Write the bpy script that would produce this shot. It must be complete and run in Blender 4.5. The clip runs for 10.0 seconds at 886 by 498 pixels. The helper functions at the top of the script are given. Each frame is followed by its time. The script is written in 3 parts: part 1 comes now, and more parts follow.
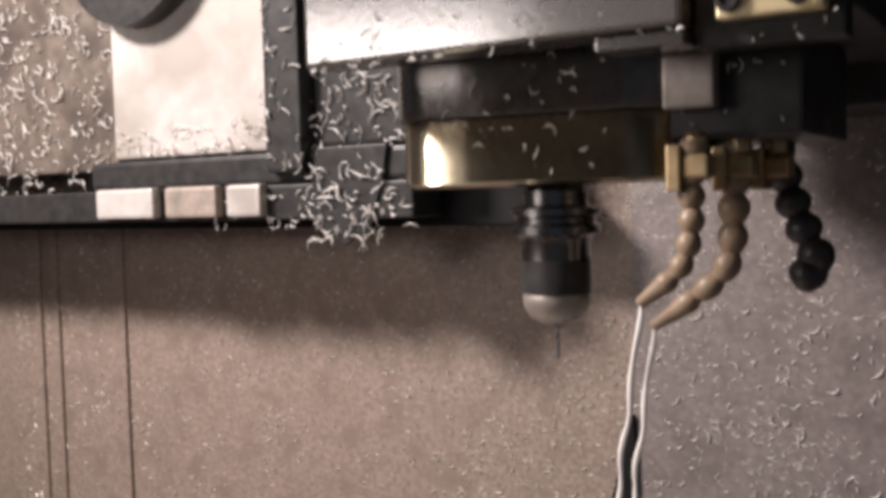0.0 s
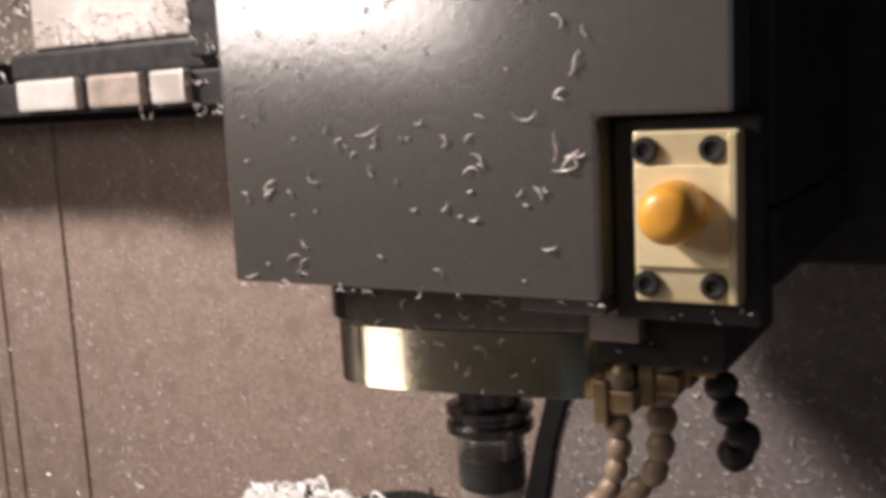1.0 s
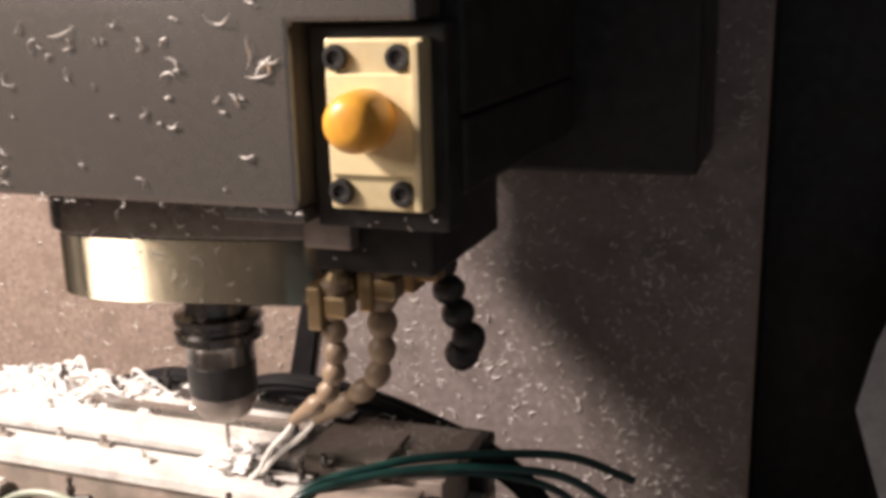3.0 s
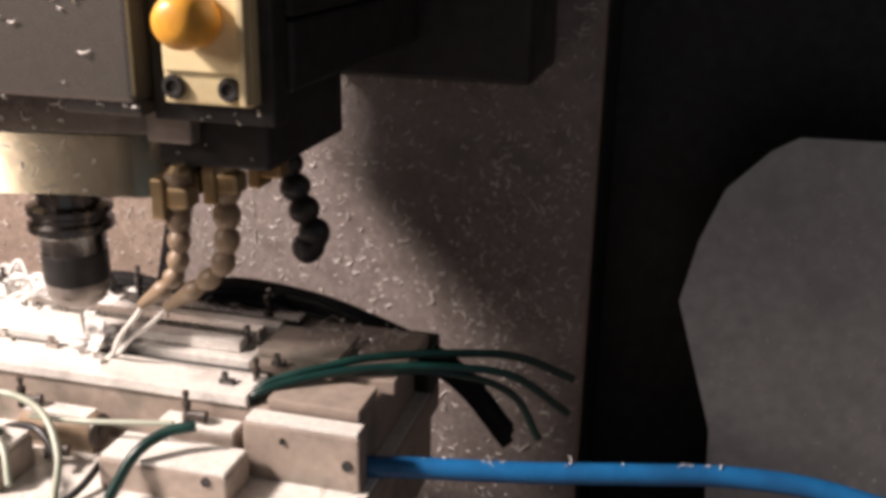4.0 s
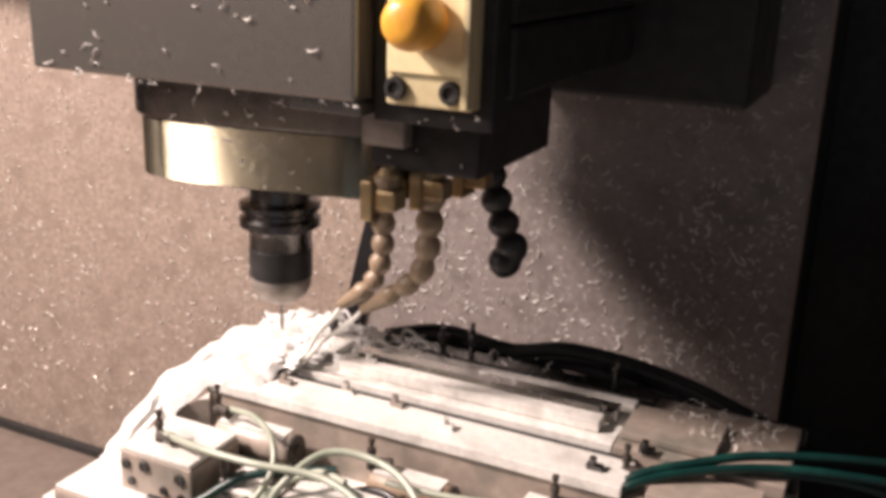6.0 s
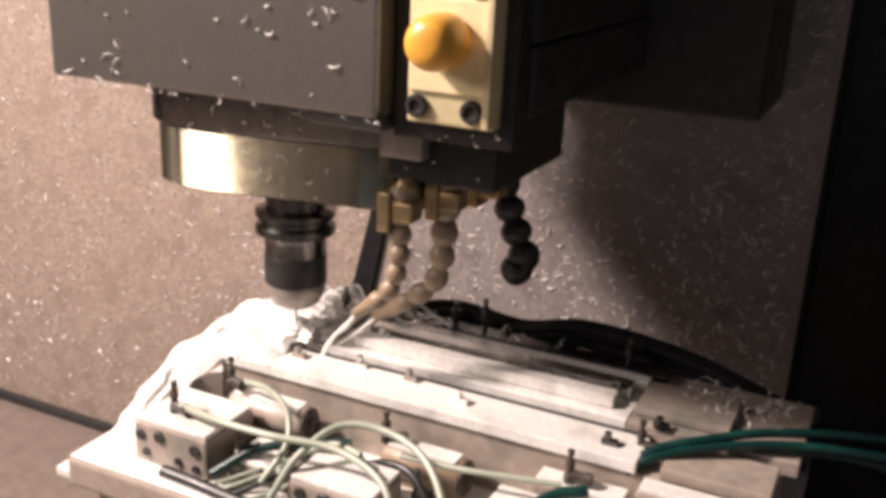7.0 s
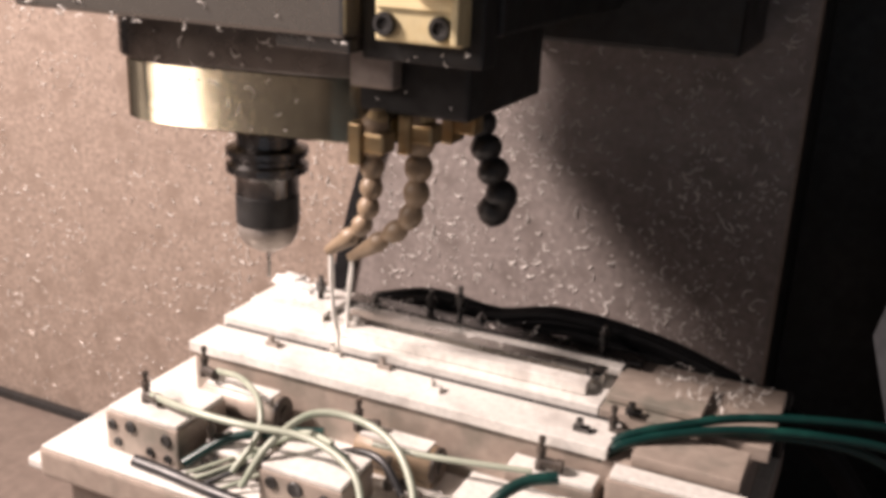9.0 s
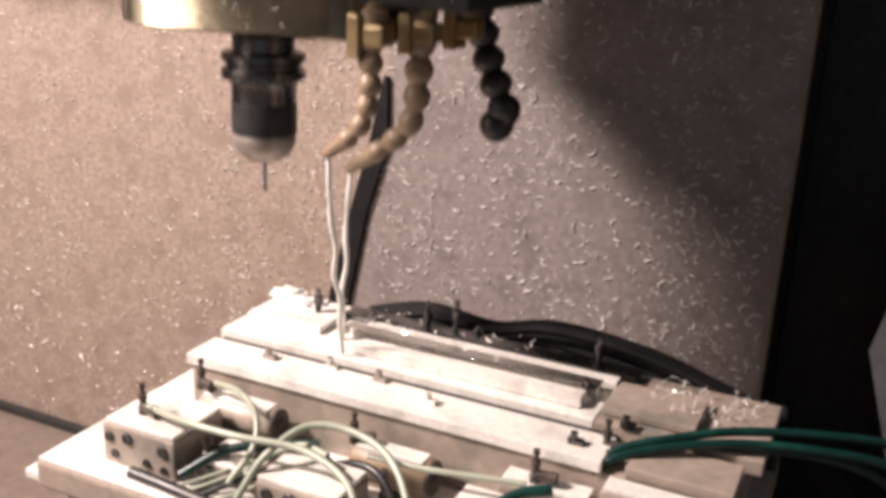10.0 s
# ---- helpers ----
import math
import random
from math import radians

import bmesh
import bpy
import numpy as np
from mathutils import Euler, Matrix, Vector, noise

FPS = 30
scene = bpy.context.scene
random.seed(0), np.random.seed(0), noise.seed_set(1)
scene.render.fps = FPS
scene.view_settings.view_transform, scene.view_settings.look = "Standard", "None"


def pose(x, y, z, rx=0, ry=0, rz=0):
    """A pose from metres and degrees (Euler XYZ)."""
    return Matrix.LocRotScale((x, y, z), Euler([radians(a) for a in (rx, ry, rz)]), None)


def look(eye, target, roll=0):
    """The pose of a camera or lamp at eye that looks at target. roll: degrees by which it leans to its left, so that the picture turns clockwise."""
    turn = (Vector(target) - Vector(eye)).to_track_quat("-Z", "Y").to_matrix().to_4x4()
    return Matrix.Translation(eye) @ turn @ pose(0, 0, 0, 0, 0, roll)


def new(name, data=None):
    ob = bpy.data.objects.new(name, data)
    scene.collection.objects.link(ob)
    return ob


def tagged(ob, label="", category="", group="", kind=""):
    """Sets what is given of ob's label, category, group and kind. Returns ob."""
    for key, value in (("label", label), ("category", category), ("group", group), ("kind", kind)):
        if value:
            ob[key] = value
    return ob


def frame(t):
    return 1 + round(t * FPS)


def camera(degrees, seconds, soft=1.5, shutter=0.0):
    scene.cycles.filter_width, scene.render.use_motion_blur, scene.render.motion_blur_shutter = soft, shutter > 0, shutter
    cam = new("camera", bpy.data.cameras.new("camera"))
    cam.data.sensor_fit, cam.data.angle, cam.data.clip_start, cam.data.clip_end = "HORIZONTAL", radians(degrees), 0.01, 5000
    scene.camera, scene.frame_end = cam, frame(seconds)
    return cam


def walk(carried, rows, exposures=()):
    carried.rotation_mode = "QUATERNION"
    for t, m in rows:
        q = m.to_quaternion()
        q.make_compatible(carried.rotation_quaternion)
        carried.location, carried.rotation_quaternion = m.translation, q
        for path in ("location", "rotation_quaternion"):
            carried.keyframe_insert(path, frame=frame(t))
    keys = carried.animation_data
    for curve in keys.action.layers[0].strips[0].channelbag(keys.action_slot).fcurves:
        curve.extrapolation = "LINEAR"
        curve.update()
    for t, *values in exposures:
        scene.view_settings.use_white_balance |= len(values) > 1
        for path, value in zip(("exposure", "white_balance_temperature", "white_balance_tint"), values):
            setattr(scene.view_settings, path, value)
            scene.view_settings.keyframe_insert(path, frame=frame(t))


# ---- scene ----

# ---- camera: seconds, place, degrees turned to the left, tilted down, leaning ----
cam = camera(48.26, 10.0, soft=4.1, shutter=0.35)
PATH = [
    (0.0, 0.2937, -0.6160, 0.2322, 32.01, 2.88, -1.53),
    (0.5, 0.3067, -0.5791, 0.2189, 33.81, 4.00, -1.11),
    (0.7, 0.3080, -0.5830, 0.2145, 32.25, 6.05, -1.80),
    (1.0, 0.3102, -0.5899, 0.2071, 30.05, 8.47, -2.91),
    (1.2, 0.3178, -0.5769, 0.2018, 28.06, 10.88, -2.10),
    (1.5, 0.3292, -0.5575, 0.1934, 26.48, 13.32, -0.60),
    (2.0, 0.3452, -0.5551, 0.1952, 24.09, 13.52, -0.75),
    (2.5, 0.3723, -0.5660, 0.1869, 23.05, 12.98, 0.22),
    (2.7, 0.3677, -0.5577, 0.1730, 22.01, 14.26, -0.35),
    (3.8, 0.4322, -0.5891, 0.1692, 16.65, 14.49, -1.19),
    (4.0, 0.4406, -0.5996, 0.1660, 14.78, 18.97, 0.99),
    (4.5, 0.4442, -0.6154, 0.1725, 20.07, 15.60, 1.89),
    (5.0, 0.4347, -0.5963, 0.1714, 25.15, 16.11, 1.19),
    (5.5, 0.4251, -0.5960, 0.1708, 25.32, 16.73, 1.59),
    (7.0, 0.4031, -0.6052, 0.1635, 24.73, 18.48, 2.71),
    (7.5, 0.4112, -0.6019, 0.1615, 25.06, 18.36, 2.49),
    (8.0, 0.4104, -0.5997, 0.1579, 24.68, 18.45, 2.87),
    (8.5, 0.4134, -0.6007, 0.1623, 24.39, 18.76, 2.74),
    (9.0, 0.4155, -0.5974, 0.1614, 24.24, 19.02, 2.54),
    (9.5, 0.4171, -0.6013, 0.1617, 24.30, 18.57, 2.47),
    (10.0, 0.4214, -0.6003, 0.1613, 24.39, 18.09, 2.66),
]


def aim(x, y, z, left, down, lean):
    a, b = radians(left), radians(down)
    eye = Vector((x, y, z))
    return look(eye, eye + Vector((-math.sin(a) * math.cos(b), math.cos(a) * math.cos(b), -math.sin(b))), lean)


walk(cam, [(r[0], aim(*r[1:])) for r in PATH], [(0.0, -0.95, 6050, 10), (1.0, -0.9, 6150, 10), (1.6, -0.75, 6500, 10), (2.5, -0.3, 6500, 11), (4.0, -0.25, 6500, 13), (5.0, -0.2, 6500, 14), (10.0, -0.15, 6500, 14)])

# ---- light: two work lamps in the enclosure, one high, one low beside the door, and dim workshop light through the open door ----
world = bpy.data.worlds.new("world")
world.use_nodes = True
world.node_tree.nodes["Background"].inputs[0].default_value = (0.8, 0.9, 1.0, 1)
world.node_tree.nodes["Background"].inputs[1].default_value = 0.17
scene.world = world
LAMP_TO = (-0.05, 0.12, -0.15)
for name, at, width, height, watts in (("work_lamp", (-0.97, -0.70, 1.04), 0.26, 0.18, 84), ("door_lamp", (-0.49, -0.66, 0.38), 0.37, 0.20, 4.5)):
    lamp_data = bpy.data.lights.new(name, "AREA")
    lamp_data.shape, lamp_data.size, lamp_data.size_y = "RECTANGLE", width, height
    lamp_data.energy, lamp_data.color = watts, (1.0, 0.845, 0.755)
    new(name, lamp_data).matrix_world = look(at, LAMP_TO)


# ---- materials ----
def material(name, base, rough=0.5, metal=0.0, vary=0.15, scale=40.0, bump=0.1, spots=None, spot_scale=18.0, spot_cut=0.6, rough_vary=0.15):
    """A surface with grain and stains: base colour, a second stain colour, uneven gloss and fine relief."""
    m = bpy.data.materials.new(name)
    m.use_nodes = True
    n, l = m.node_tree.nodes, m.node_tree.links
    b = n["Principled BSDF"]
    b.inputs["Metallic"].default_value = metal
    co = n.new("ShaderNodeTexCoord")
    fine = n.new("ShaderNodeTexNoise")
    fine.inputs["Scale"].default_value, fine.inputs["Detail"].default_value = scale, 6
    wide = n.new("ShaderNodeTexNoise")
    wide.inputs["Scale"].default_value, wide.inputs["Detail"].default_value = spot_scale, 4
    for t in (fine, wide):
        l.new(co.outputs["Object"], t.inputs["Vector"])
    ramp = n.new("ShaderNodeMapRange")
    ramp.inputs["From Min"].default_value, ramp.inputs["From Max"].default_value = 0.25, 0.75
    ramp.inputs["To Min"].default_value, ramp.inputs["To Max"].default_value = 1 - vary, 1 + vary
    l.new(fine.outputs["Fac"], ramp.inputs["Value"])
    mul = n.new("ShaderNodeVectorMath")
    mul.operation = "SCALE"
    mul.inputs[0].default_value = base
    l.new(ramp.outputs["Result"], mul.inputs["Scale"])
    mix = n.new("ShaderNodeMix")
    mix.data_type = "RGBA"
    stain = spots or tuple(c * 0.7 for c in base)
    mix.inputs[7].default_value = (*stain, 1)
    edge = n.new("ShaderNodeMapRange")
    edge.inputs["From Min"].default_value, edge.inputs["From Max"].default_value = spot_cut - 0.08, spot_cut + 0.12
    l.new(wide.outputs["Fac"], edge.inputs["Value"])
    l.new(edge.outputs["Result"], mix.inputs[0])
    l.new(mul.outputs["Vector"], mix.inputs[6])
    l.new(mix.outputs[2], b.inputs["Base Color"])
    rr = n.new("ShaderNodeMapRange")
    rr.inputs["To Min"].default_value, rr.inputs["To Max"].default_value = max(0.04, rough - rough_vary), min(1, rough + rough_vary)
    l.new(wide.outputs["Fac"], rr.inputs["Value"])
    l.new(rr.outputs["Result"], b.inputs["Roughness"])
    if bump:
        bp = n.new("ShaderNodeBump")
        bp.inputs["Strength"].default_value, bp.inputs["Distance"].default_value = bump, 0.002
        l.new(fine.outputs["Fac"], bp.inputs["Height"])
        l.new(bp.outputs["Normal"], b.inputs["Normal"])
    return m


M_WALL = material("oily_painted_steel", (0.29, 0.23, 0.193), 0.48, 0, 0.34, 170, 0.5, (0.235, 0.182, 0.149), 30, 0.57)
M_SHEET = material("grey_sheet_cover", (0.23, 0.2, 0.19), 0.4, 0, 0.25, 130, 0.3, (0.17, 0.145, 0.135), 40, 0.58)
M_SHELL = material("dark_enclosure_paint", (0.08, 0.08, 0.083), 0.5, 0, 0.2, 30, 0.1)
# Oily brown of the changer panel; on the low valve block it paints shade.
M_SIDE = material("oily_brown_and_shade", (0.15, 0.125, 0.105), 0.3, 0.0, 0.35, 60, 0.4, (0.08, 0.066, 0.056), 14, 0.52)
# Cool workshop daylight is put into this blue-grey.
M_GUARD = material("daylit_blue_grey_guard", (0.43, 0.45, 0.48), 0.45, 0, 0.15, 90, 0.2, (0.34, 0.355, 0.38), 20, 0.6)
M_FLOOR = material("wet_tray", (0.18, 0.145, 0.125), 0.4, 0, 0.2, 60, 0.3, (0.18, 0.14, 0.12), 12, 0.6)
M_COVER = material("satin_grey_cover", (0.078, 0.072, 0.064), 0.2, 0.0, 0.06, 160, 0.05, (0.072, 0.066, 0.06), 14, 0.6, rough_vary=0.04)
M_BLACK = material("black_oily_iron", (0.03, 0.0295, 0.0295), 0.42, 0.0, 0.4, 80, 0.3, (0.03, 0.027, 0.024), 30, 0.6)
M_NOSE = material("brassy_steel", (0.46, 0.41, 0.3), 0.16, 1.0, 0.1, 150, 0.0, (0.34, 0.3, 0.22), 25, 0.62, rough_vary=0.03)
M_NOSETOP = material("dull_steel", (0.14, 0.135, 0.13), 0.3, 1.0, 0.2, 120, 0.2, (0.15, 0.14, 0.13), 40, 0.55)
M_STEEL = material("bright_steel", (0.62, 0.60, 0.57), 0.28, 1.0, 0.1, 150, 0.05, (0.4, 0.38, 0.35), 30, 0.65)
M_DULL = material("worn_grey_steel", (0.36, 0.32, 0.29), 0.46, 0.6, 0.15, 150, 0.1, (0.25, 0.22, 0.2), 40, 0.6)
M_DARKSTEEL = material("blued_steel", (0.17, 0.165, 0.163), 0.27, 1.0, 0.2, 120, 0.08, (0.03, 0.03, 0.03), 40, 0.6)
M_WHITE = material("bright_satin_steel", (0.68, 0.645, 0.61), 0.28, 0.3, 0.12, 60, 0.04, (0.48, 0.44, 0.40), 9, 0.52)
# Wet with milky coolant; light falling on the tops is also put into this colour.
M_ALU = material("wet_lit_aluminium", (0.76, 0.74, 0.7), 0.25, 0.1, 0.14, 200, 0.1, (0.52, 0.49, 0.46), 30, 0.62)
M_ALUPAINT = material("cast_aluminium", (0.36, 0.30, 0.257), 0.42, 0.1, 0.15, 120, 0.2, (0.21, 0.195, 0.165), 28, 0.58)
M_BRASS = material("brass", (0.46, 0.35, 0.2), 0.36, 0.7, 0.12, 120, 0.1, (0.45, 0.27, 0.1), 50, 0.6)
M_PLATE = material("ivory_anodised", (0.72, 0.62, 0.38), 0.35, 0.35, 0.08, 90, 0.05, (0.6, 0.48, 0.25), 40, 0.62)
M_BOSS = material("polished_ivory_metal", (0.86, 0.74, 0.45), 0.3, 0.2, 0.06, 90, 0.04, (0.75, 0.6, 0.33), 40, 0.62)
M_KNOB = material("amber_plastic", (0.72, 0.36, 0.05), 0.32, 0.0, 0.1, 60, 0.05, (0.55, 0.25, 0.03), 40, 0.62)
M_HOSE = material("tan_hose_plastic", (0.27, 0.2, 0.135), 0.42, 0, 0.2, 90, 0.15, (0.28, 0.2, 0.13), 60, 0.6)
M_HOSEDARK = material("black_hose_plastic", (0.02, 0.02, 0.022), 0.4, 0, 0.3, 90, 0.15, (0.04, 0.035, 0.03), 60, 0.6)
M_FITTING = material("brown_black_plastic", (0.045, 0.036, 0.03), 0.4, 0, 0.3, 90, 0.1, (0.09, 0.07, 0.055), 60, 0.58)
M_GREEN = material("green_air_tube", (0.003, 0.028, 0.025), 0.35, 0, 0.15, 60, 0.03, (0.005, 0.05, 0.04), 40, 0.62)
M_PALE = material("pale_green_air_tube", (0.33, 0.36, 0.29), 0.35, 0, 0.15, 60, 0.03, (0.2, 0.25, 0.18), 40, 0.62)
M_BLUE = material("blue_air_hose", (0.012, 0.13, 0.34), 0.3, 0, 0.15, 60, 0.05, (0.01, 0.08, 0.22), 30, 0.62)
M_RUBBER = material("black_rubber", (0.012, 0.012, 0.013), 0.6, 0, 0.3, 60, 0.2)
M_CHIP = material("aluminium_chip", (0.93, 0.90, 0.86), 0.28, 0.25, 0.1, 300, 0.0)
M_FOAM = material("white_coolant", (0.75, 0.74, 0.715), 0.35, 0, 0.08, 140, 0.6, (0.6, 0.59, 0.57), 60, 0.6)


def turned(m, amount):
    """Lathe-turned metal: fine rings about z stretch its highlights upright."""
    n, l = m.node_tree.nodes, m.node_tree.links
    t = n.new("ShaderNodeTangent")
    t.direction_type, t.axis = "RADIAL", "Z"
    n["Principled BSDF"].inputs["Anisotropic"].default_value = amount
    n["Principled BSDF"].inputs["Anisotropic Rotation"].default_value = 0.25
    l.new(t.outputs["Tangent"], n["Principled BSDF"].inputs["Tangent"])


M_COVER.node_tree.nodes["Principled BSDF"].inputs["Specular IOR Level"].default_value = 0.9
M_COVER.node_tree.nodes["Principled BSDF"].inputs["IOR"].default_value = 1.9
M_BLACK.node_tree.nodes["Principled BSDF"].inputs["Specular IOR Level"].default_value = 0.3
M_RUBBER.node_tree.nodes["Principled BSDF"].inputs["Specular IOR Level"].default_value = 0.15
turned(M_NOSETOP, 0.8), turned(M_DARKSTEEL, 0.6)


def water_material():
    m = bpy.data.materials.new("milky_coolant_jet")
    m.use_nodes = True
    b = m.node_tree.nodes["Principled BSDF"]
    b.inputs["Base Color"].default_value = (0.9, 0.88, 0.83, 1)
    b.inputs["Roughness"].default_value = 0.12
    b.inputs["Transmission Weight"].default_value = 0.1
    b.inputs["IOR"].default_value = 1.33
    return m


M_WATER = water_material()


# ---- mesh helpers ----
def part(name, bm, mat, parent=None, label="", smooth=False):
    me = bpy.data.meshes.new(name)
    bm.normal_update()
    bm.to_mesh(me)
    bm.free()
    me.materials.append(mat)
    if smooth:
        for p in me.polygons:
            p.use_smooth = True
        me.set_sharp_from_angle(angle=radians(38))
    ob = new(name, me)
    ob.parent = parent
    if label:
        ob["label"] = label
    return ob


def thing(name, label, category, at=(0, 0, 0), group="", kind=""):
    ob = new(name)
    ob.location = at
    return tagged(ob, label, category, group, kind)


def box(x0, x1, y0, y1, z0, z1, bevel=0.0015, bm=None, m=None):
    made = bm or bmesh.new()
    b = bmesh.new()
    vs = bmesh.ops.create_cube(b, size=1)["verts"]
    for v in vs:
        v.co = Vector((x0 + (v.co.x + 0.5) * (x1 - x0), y0 + (v.co.y + 0.5) * (y1 - y0), z0 + (v.co.z + 0.5) * (z1 - z0)))
    if bevel:
        bmesh.ops.bevel(b, geom=b.edges[:], offset=bevel, segments=2, affect="EDGES", profile=0.6)
    return join(made, b, m)


def prism(outline, y0, y1, bevel=0.0, bm=None):
    """An upright plate: an outline of (x, z) between two depths."""
    made, b = bm or bmesh.new(), bmesh.new()
    near, far = ([b.verts.new((x, y, z)) for x, z in outline] for y in (y0, y1))
    b.faces.new(near), b.faces.new(far[::-1])
    for k in range(len(outline)):
        j = (k + 1) % len(outline)
        b.faces.new((near[k], far[k], far[j], near[j]))
    bmesh.ops.recalc_face_normals(b, faces=b.faces)
    if bevel:
        bmesh.ops.bevel(b, geom=b.edges[:], offset=bevel, segments=2, affect="EDGES", profile=0.6)
    return join(made, b)


def join(bm, other, m=None):
    if m is not None:
        bmesh.ops.transform(other, matrix=m, verts=other.verts)
    me = bpy.data.meshes.new("scratch")
    other.to_mesh(me)
    other.free()
    bm.from_mesh(me)
    bpy.data.meshes.remove(me)
    return bm


def lathe(rings, seg=32, bm=None, m=None):
    """A turned form about z from (radius, height) rings."""
    made, b = bm or bmesh.new(), bmesh.new()
    loops = []
    for r, z in rings:
        if r < 1e-6:
            loops.append([b.verts.new((0, 0, z))])
        else:
            loops.append([b.verts.new((r * math.cos(2 * math.pi * k / seg), r * math.sin(2 * math.pi * k / seg), z)) for k in range(seg)])
    for p, q in zip(loops, loops[1:]):
        for k in range(seg):
            j = (k + 1) % seg
            f = [p[k % len(p)], p[j % len(p)], q[j % len(q)], q[k % len(q)]]
            f = list(dict.fromkeys(f))
            if len(f) > 2:
                b.faces.new(f)
    for lp in (loops[0], loops[-1]):
        if len(lp) > 2:
            b.faces.new(lp)
    bmesh.ops.recalc_face_normals(b, faces=b.faces)
    return join(made, b, m)


def spline(points, n=8):
    """A smooth line through the points."""
    pts = [Vector(p) for p in points]
    pts = [pts[0] * 2 - pts[1], *pts, pts[-1] * 2 - pts[-2]]
    out = []
    for a, b, c, d in zip(pts, pts[1:], pts[2:], pts[3:]):
        for k in range(n):
            t = k / n
            out.append(0.5 * ((2 * b) + (c - a) * t + (2 * a - 5 * b + 4 * c - d) * t * t + (3 * b - a - 3 * c + d) * t ** 3))
    return out + [pts[-2]]


def tube(line, radius, seg=10, bm=None):
    """A tube along a line; radius is a number or a function of 0..1."""
    made, b = bm or bmesh.new(), bmesh.new()
    loops, side = [], None
    for i, p in enumerate(line):
        way = (line[min(i + 1, len(line) - 1)] - line[max(i - 1, 0)]).normalized()
        side = way.orthogonal().normalized() if side is None else (side - way * side.dot(way)).normalized()
        up = way.cross(side)
        r = radius(i / (len(line) - 1)) if callable(radius) else radius
        loops.append([b.verts.new(p + (side * math.cos(2 * math.pi * k / seg) + up * math.sin(2 * math.pi * k / seg)) * r) for k in range(seg)])
    for p, q in zip(loops, loops[1:]):
        for k in range(seg):
            b.faces.new((p[k], p[(k + 1) % seg], q[(k + 1) % seg], q[k]))
    b.faces.new(loops[0]), b.faces.new(loops[-1])
    bmesh.ops.recalc_face_normals(b, faces=b.faces)
    return join(made, b)


def chips(name, places, size, parent=None, label="", broad=1.0):
    """Curled swarf: small bent slivers, each at a place with a normal."""
    verts, faces = [], []
    for p, nrm in places:
        nrm = Vector(nrm).normalized()
        a = nrm.orthogonal().normalized()
        a = Matrix.Rotation(random.uniform(0, 6.28), 3, nrm) @ a
        b = nrm.cross(a)
        s = size * random.choice((0.35, 0.45, 0.6, 0.8, 1.0, 1.5)) * random.uniform(0.7, 1.2)
        bend, w, steps = random.uniform(0.5, 3.4), random.uniform(0.03, 0.055) * size * broad, 5
        r = s / max(bend, 0.6)
        at = len(verts)
        for k in range(steps + 1):
            th = bend * (k / steps - 0.5)
            c = Vector(p) + a * r * math.sin(th) + b * r * (1 - math.cos(th)) + nrm * (0.0004 + 0.12 * s * (1 + math.sin(k * 1.7 + bend * 3)) * 0.5)
            taper = w * (0.35 + math.sin(math.pi * k / steps))
            out = (a * math.sin(th) - b * math.cos(th)) * taper
            verts += [c - out, c + out, c + nrm * taper * 1.2]
        for k in range(steps):
            o = at + 3 * k
            for q in ((0, 1), (1, 2), (2, 0)):
                faces.append((o + q[0], o + q[1], o + 3 + q[1], o + 3 + q[0]))
        faces += [(at, at + 2, at + 1), (at + 3 * steps, at + 3 * steps + 1, at + 3 * steps + 2)]
    me = bpy.data.meshes.new(name)
    me.from_pydata([tuple(v) for v in verts], [], faces)
    me.materials.append(M_CHIP)
    ob = new(name, me)
    ob.parent = parent
    ob["kind"] = "stuff"
    if label:
        ob["label"] = label
    return ob


def spread(n, x0, x1, z0, z1, y, nrm=(0, -1, 0), keep=None):
    out = []
    while len(out) < n:
        p = (random.uniform(x0, x1), y, random.uniform(z0, z1))
        if keep is None or random.random() < keep(p[0], p[2]):
            out.append((p, nrm))
    return out


# ---- the enclosure ----
WALL_Y, FLOOR_Z = 0.34, -0.552


